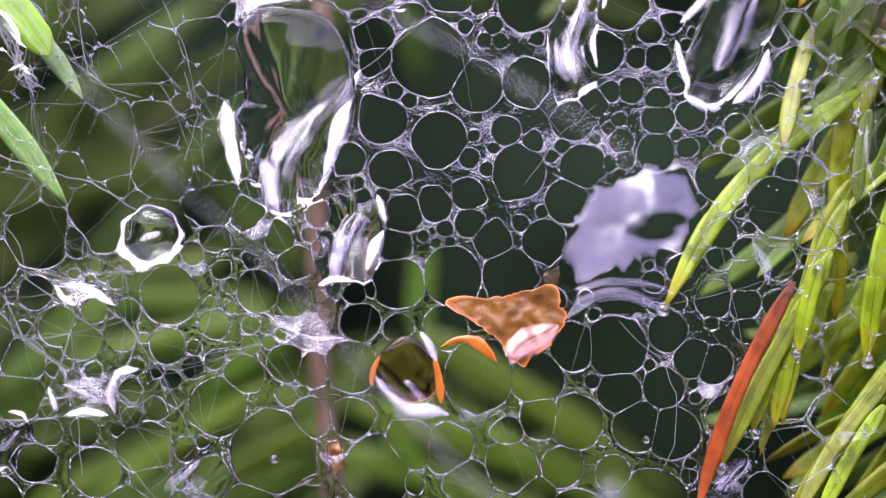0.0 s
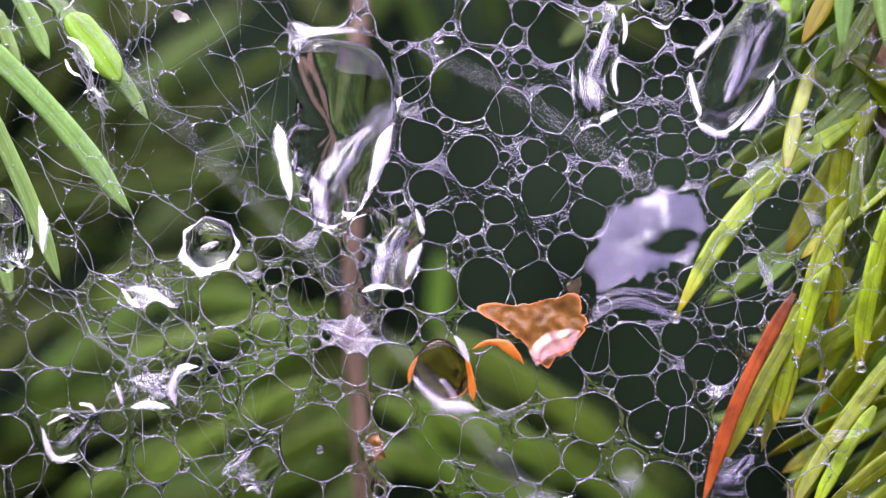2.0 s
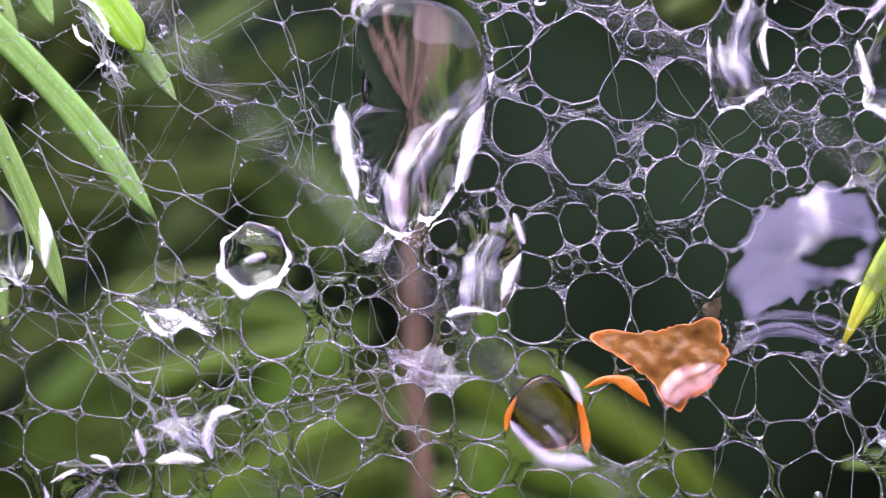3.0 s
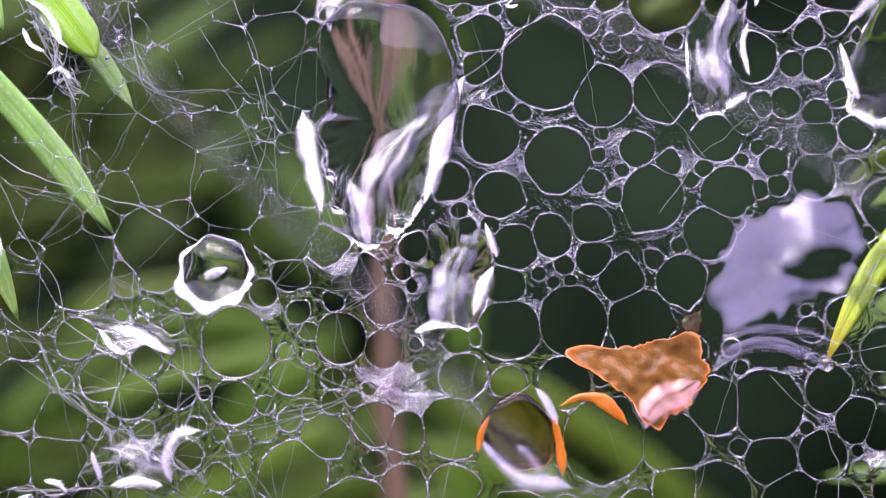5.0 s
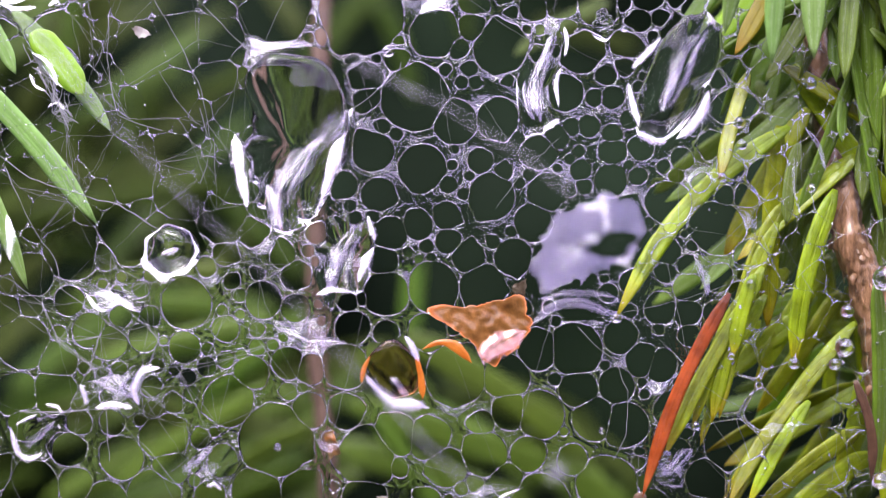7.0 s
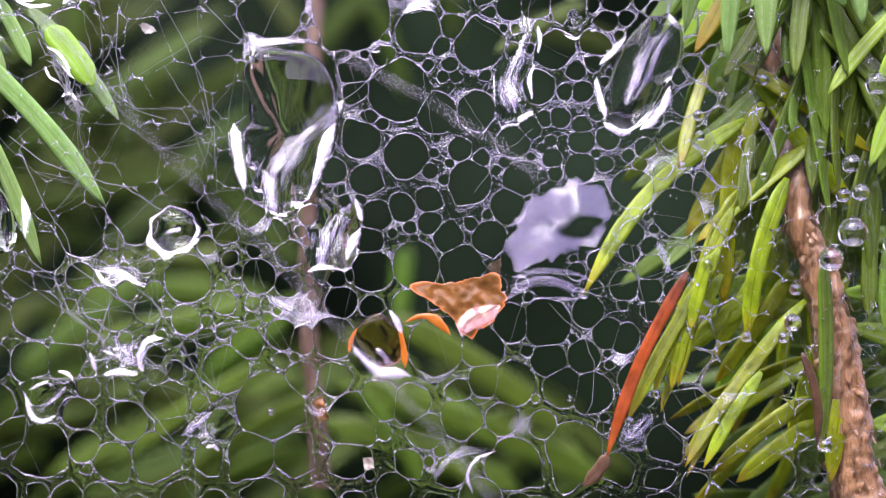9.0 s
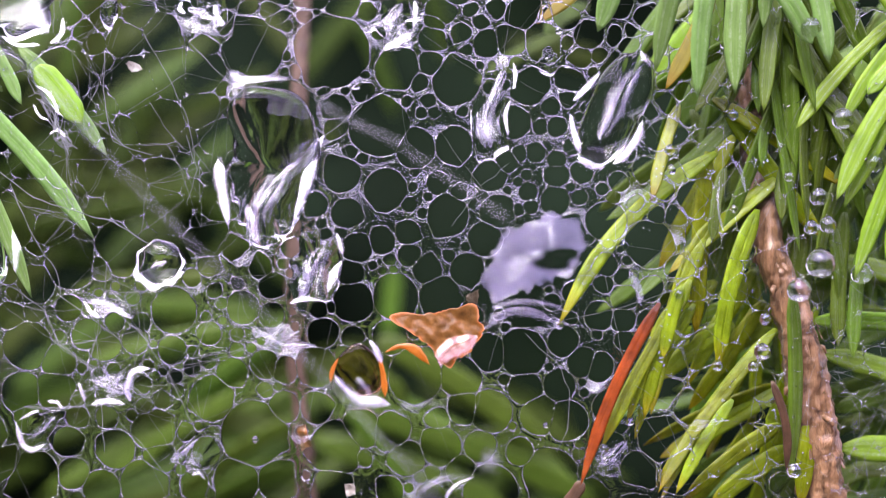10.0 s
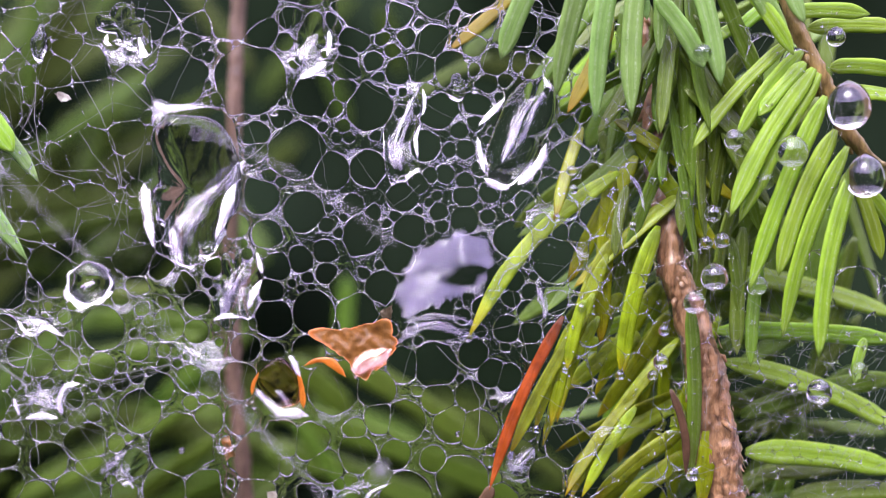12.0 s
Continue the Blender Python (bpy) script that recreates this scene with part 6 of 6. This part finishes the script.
bead(12.84, -0.47, 3.09, 0.24, "tiny water bead on a silk thread", 1.0)
bead(22.51, -1.33, 24.91, 0.42, "tiny water bead on a silk thread", 1.0)
bead(22.63, -1.36, 23.36, 0.38, "tiny water bead on a silk thread", 1.0)
bead(38.08, 0.01, 15.21, 0.86, "clear round water bead beside the brown stem", 1.0)
bead(29.9, -1.81, 11.63, 0.47, "clear round water bead beside the brown stem", 1.0)
bead(29.54, -2.35, 9.12, 0.65, "clear round water bead beside the brown stem", 1.0)
bead(28.84, -2.36, 7.97, 0.42, "clear round water bead beside the brown stem", 1.0)
bead(13.76, -1.34, 11.2, 0.42, "tiny water bead on a silk thread", 1.0)
bead(17.21, -2.14, 1.53, 0.37, "tiny water bead on a silk thread", 1.0)
bead(19.36, -1.66, 3.57, 0.33, "tiny water bead on a silk thread", 1.0)
bead(26.31, -1.28, 7.93, 0.42, "tiny water bead on a silk thread", 1.0)
bead(32.08, -2.12, -0.2, 0.56, "clear round water bead beside the brown stem", 1.0)
bead(21.69, -2.13, 8.49, 0.28, "tiny water bead on a silk thread", 1.0)
bead(21.16, -1.86, 21.02, 0.33, "tiny water bead on a silk thread", 1.0)
bead(23.2, -1.58, 13.55, 0.38, "tiny water bead on a silk thread", 1.0)
torn_leaf = spread_sheet("leaf_scrap", "torn wet orange-brown scrap of dead leaf", 5.0, 10.6, [2.88, 2.75, 2.82, 2.92, 2.13, 1.81, 1.67, 1.65, 1.75, 2.02, 2.56, 4.9, 3.1, 2.3, 1.97, 1.83, 2.0, 2.5, 2.84, 2.48, 2.34, 2.37, 2.41, 2.57], SCRAP, "leaf", lift=-0.5, slope=0.05, thick=0.04, ragged=0.12, crumple=0.3, seed=3)
# reflection on the wet leaf put in as a strip of pink gloss
ribbon("water_skin", "added strip of pink-tinted gloss imitating the wet leaf's reflection", [(4.4, 7.9, 0.35), (4.9, 8.8, 0.9), (5.9, 9.4, 1.05), (7.4, 10.2, 0.55)], BLUSH, torn_leaf, -1.0)
shred = tagged(new("leaf_shred"), "rust-orange shreds of dead leaf clinging to a drop", "leaf")
ribbon("strip", "", [(-4.2, 6.6, 0.08), (-4.05, 7.5, 0.15), (-3.6, 8.45, 0.08)], AMBER, shred, -1.3, 0.1)
ribbon("strip", "", [(-0.3, 8.6, 0.1), (-0.08, 7.6, 0.2), (0.1, 6.6, 0.26), (0.13, 5.5, 0.12)], AMBER, shred, -1.5, 0.1)
ribbon("strip", "", [(0.1, 8.9, 0.08), (1.3, 9.4, 0.22), (2.6, 9.0, 0.34), (3.6, 7.95, 0.16)], AMBER, shred, -0.7, 0.1)
leaf_patch("leaf_scrap", "small grey-brown crumb of leaf", [(6.46, -0.38, 13.37), (7.54, -0.4, 13.91), (7.36, -0.42, 12.29), (6.64, -0.39, 12.83)], 0.05, BROWN_LEAF, 0.2, 7)
leaf_patch("petal_flake", "small pinkish crumb caught under a strand", [(-3.2, -0.4, -1.65), (-2.45, -0.45, -1.55), (-2.2, -0.5, -2.4), (-3.0, -0.5, -2.6)], 0.08, FLAKE, 0.25, 15)
needle(dead_needle, (0.0157, -0.0015, -0.0012), (0.0138, -0.0014, -0.0036), 0.0011, BROWN_DRY, 0.05, 0.2, 0.4, label="dark brown broken end")
low_film = tagged(new("silk_film"), "whitish film of water arched over a large mesh", "silk film", "patches of wet silk")
ribbon("fold", "", [(2.4, -3.3, 0.2), (3.2, -2.0, 0.4), (4.6, -1.3, 0.5), (6.4, -1.0, 0.25)], STREAK, low_film, -0.5)
ribbon("rim", "added gloss strip imitating the water's bright edge", [(5.4, -4.3, 0.1), (4.95, -2.8, 0.2), (5.7, -1.6, 0.2), (7.2, -1.0, 0.1)], HIGHLIGHT, low_film, -0.6)
knot = tagged(new("silk_knot"), "small white tangle of silk before the web", "spider silk")
rnd = random.Random(9)
for k in range(22):
    a = [(7.61 + rnd.gauss(0, 0.22), -22.3 + rnd.gauss(0, 0.25), 4.1 + rnd.gauss(0, 0.26)) for _ in range(4)]
    thread(knot, a, 0.02, 0.05, 400 + k)
leaf_patch("petal_flake", "small pale flake caught on the silk", [(-20.89, 0.72, 32.02), (-20.25, 0.7, 32.11), (-19.51, 0.67, 31.56), (-20.43, 0.69, 31.29)], 0.05, FLAKE, 0.25, 11)
leaf_patch("leaf_shred", "small rust shred in a water pool", [(-6.93, -0.29, 2.83), (-6.3, -0.3, 3.1), (-5.75, -0.35, 1.4), (-6.56, -0.33, 0.95)], 0.05, LEAF, 0.25, 13)
tuft = tagged(new("silk_tuft"), "tattered white silk hanging on a wet needle", "spider silk")
rnd = random.Random(19)
for k in range(40):
    s = rnd.random()
    a = [(-26.84 - 1.2 + 2.2 * s + rnd.gauss(0, 0.35), 0.02 + rnd.gauss(0, 0.2), 28.15 + 2.6 - 4.6 * s + rnd.gauss(0, 0.4)) for s in (s, s + 0.15, s + 0.3)]
    thread(tuft, a, 0.03, 0.05, 500 + k)
silk = tagged(new("silk_lines"), "fine white silk lines strung across the wet web", "spider silk")
thread(silk, [(-31.13, 1.15, 23.27), (-28.35, 1.02, 21.21), (-25.58, 0.92, 20.3), (-21.9, 0.79, 19.3), (-18.91, 0.67, 17.48)], 0.030, 0.08, 0)
thread(silk, [(-30.2, 1.1, 22.12), (-28.32, 0.96, 18.02), (-26.46, 0.85, 15.29), (-26.08, 0.8, 13.25), (-23.68, 0.69, 11.66), (-21.15, 0.58, 9.63)], 0.023, 0.08, 1)
thread(silk, [(-16.49, 0.93, 34.42), (-14.41, 0.83, 32.36), (-12.58, 0.74, 30.53)], 0.020, 0.08, 2)
thread(silk, [(-19.47, 1.02, 34.44), (-17.38, 0.89, 30.77), (-15.9, 0.78, 27.58), (-15.29, 0.69, 24.16)], 0.017, 0.08, 3)
thread(silk, [(-18.98, 0.9, 28.95), (-17.36, 0.8, 26.44), (-16.21, 0.74, 25.07)], 0.013, 0.08, 4)
thread(silk, [(-22.68, 1.09, 33.08), (-22.75, 1.03, 29.88), (-22.41, 0.97, 27.59), (-21.94, 0.92, 25.77), (-18.72, 0.8, 24.62)], 0.020, 0.08, 5)
thread(silk, [(-5.5, 0.43, 25.73), (-1.87, 0.38, 28.45), (-1.42, 0.38, 29.45)], 0.017, 0.08, 6)
thread(silk, [(11.22, -0.38, 10.41), (13.68, -0.5, 8.17), (14.71, -0.57, 5.94), (14.57, -0.63, 2.81), (13.67, -0.64, 1.02)], 0.017, 0.08, 7)
thread(silk, [(-26.42, 0.74, 9.84), (-23.65, 0.61, 7.58), (-22.72, 0.52, 4.42), (-22.47, 0.44, 0.8)], 0.020, 0.08, 8)
thread(silk, [(-21.57, 0.47, 3.52), (-19.5, 0.37, 1.5), (-16.98, 0.23, -1.42)], 0.013, 0.08, 9)
thread(silk, [(-13.51, 0.84, 34.41), (-11.92, 0.83, 36.23), (-11.01, 0.86, 38.96)], 0.017, 0.08, 10)
thread(silk, [(-15.96, 0.64, 20.75), (-15.06, 0.67, 23.48), (-15.98, 0.75, 26.21)], 0.017, 0.08, 11)
thread(silk, [(5.38, -0.03, 18.94), (7.63, -0.04, 22.1), (9.88, -0.07, 23.9)], 0.010, 0.08, 12)
rnd = random.Random(77)


def strand_point(k):
    """A place on the strand between an opening and the one next to it."""
    a = SITES[k]
    far = np.hypot(SITES[:, 0] - a[0], SITES[:, 1] - a[1])
    far[k] = 1
    b = SITES[int(far.argmin())]
    w = (a[2] + 0.5 * (far.min() - a[2] - b[2])) / far.min()
    x, z = (1 - w) * a[0] + w * b[0], (1 - w) * a[1] + w * b[1]
    return (1000 * x, 1000 * web_y(x, z) + rnd.uniform(-0.3, 0.2), 1000 * z)


BUNDLE = ([], [])
made = 0
while made < 90:
    p, q = strand_point(rnd.randrange(len(SITES))), strand_point(rnd.randrange(len(SITES)))
    if 2.5 < math.hypot(p[0] - q[0], p[2] - q[2]) < 10:
        thread(silk, [p, q], rnd.uniform(0.004, 0.009), 0.06, 100 + made, bundle=BUNDLE)
        made += 1
made = 0
while made < 220:
    p, q = strand_point(rnd.randrange(len(SITES))), strand_point(rnd.randrange(len(SITES)))
    if 1.2 < math.hypot(p[0] - q[0], p[2] - q[2]) < 5.5 and p[0] < -10 + rnd.uniform(0, 4) and q[0] < -8:
        thread(silk, [p, q], rnd.uniform(0.004, 0.010), 0.09, 900 + made, bundle=BUNDLE)
        made += 1
made = 0
while made < 200:
    p, q = strand_point(rnd.randrange(len(SITES))), strand_point(rnd.randrange(len(SITES)))
    if 0.8 < math.hypot(p[0] - q[0], p[2] - q[2]) < 4.5 and p[0] < -19 and 4 < p[2] < 27:
        thread(silk, [p, q], rnd.uniform(0.004, 0.011), 0.1, 2000 + made, bundle=BUNDLE)
        made += 1
tagged(part_of("silk_haze", mesh_of("silk_haze", *BUNDLE, SILK), silk), "hair-fine silk threads", kind="stuff")
hair = tagged(new("silk_lines"), "fine stray silk lines between the needles", "spider silk")
for k in range(70):
    x, z, far, a = rnd.uniform(22, 48), rnd.uniform(-4, 38), rnd.uniform(3, 9), rnd.gauss(1.5, 0.6)
    y = rnd.uniform(-3, 1)
    thread(hair, [(x, y, z), (x + far * math.cos(a), y + rnd.uniform(-1, 1), z + far * math.sin(a))], rnd.uniform(0.005, 0.011), 0.06, 700 + k)
for k in range(110):
    x, z, far, a = rnd.uniform(30, 50), rnd.uniform(-9, 13), rnd.uniform(2, 6), rnd.uniform(0, 3.1)
    y = rnd.uniform(-2, 2)
    thread(hair, [(x, y, z), (x + far * math.cos(a), y + rnd.uniform(-1, 1), z + far * math.sin(a))], rnd.uniform(0.005, 0.010), 0.07, 1100 + k)
stray = tagged(new("silk_line"), "stray thick silk line stretched before the web", "spider silk")
thread(stray, [(-20.94, -20.95, 28.42), (-15.91, -21.22, 22.46), (-7.72, -21.63, 14.66), (-1.73, -21.93, 8.32), (2.47, -22.15, 3.82), (6.64, -22.37, -0.92)], 0.10, 0.03, 300, material=FAINT)
stray = tagged(new("silk_line"), "blurred silk line before the web", "spider silk")
thread(stray, [(-3.19, -21.53, 26.24), (1.74, -21.73, 23.77), (6.29, -21.92, 20.79), (8.72, -22.03, 18.87)], 0.13, 0.03, 301, material=FAINT)
stray = tagged(new("silk_line"), "loose silk line before the web", "spider silk")
thread(stray, [(-25.32, -18.76, 31.66), (-19.04, -19.06, 26.17)], 0.10, 0.03, 302, material=FAINT)


def dew_stuff(spots, label):
    """Specks of water, rows of a place and a radius in metres, in one mesh."""
    verts, faces = [], []
    for c, r in spots:
        k = len(verts)
        verts.append(c + Vector((0, 0, r)))
        for j in (1, 2, 3, 4):
            a = math.pi * j / 5
            verts += [c + r * Vector((math.sin(a) * math.cos(b), math.sin(a) * math.sin(b), math.cos(a))) for b in [2 * math.pi * q / 8 for q in range(8)]]
        verts.append(c - Vector((0, 0, r)))
        for q in range(8):
            faces.append((k, k + 1 + q, k + 1 + (q + 1) % 8))
            faces.append((k + 33, k + 25 + (q + 1) % 8, k + 25 + q))
            for j in range(3):
                a, b = k + 1 + 8 * j + q, k + 1 + 8 * j + (q + 1) % 8
                faces.append((a, a + 8, b + 8, b))
    return tagged(new("dew", mesh_of("dew", verts, faces, GLINT)), label, "dew", kind="stuff")


rnd = random.Random(5)
specks = []
for x, z in DEW:
    if rnd.random() < 0.3:
        specks.append((Vector((x + rnd.uniform(-0.04, 0.04) * MM, web_y(x, z) - 0.03 * MM, z + rnd.uniform(-0.04, 0.04) * MM)), rnd.choice((0.02, 0.03, 0.03, 0.045, 0.07)) * MM))
dew_stuff(specks, "tiny specks of dew along the silk strands")
# bright beads added to imitate highlights of the water film on needles
specks = []
for bx, by, bz, tx, ty, tz, w, _ in WET_NEEDLES + WET_NEEDLES_LOW + STEM_NEEDLES + MAIN_FAN + LEFT_NEEDLES:
    for _ in range(9):
        p = Vector((bx, by, bz)).lerp(Vector((tx, ty, tz)), rnd.uniform(0.1, 1.0))
        specks.append(((p + Vector((rnd.uniform(-0.4, 0.4) * w, -0.16 * w, rnd.uniform(-0.1, 0.1)))) * MM, rnd.choice((0.03, 0.04, 0.05, 0.08, 0.13)) * MM))
dew_stuff(specks, "tiny mirror-bright beads imitating highlights on the wet needles")


def motions():
    pass


motions()
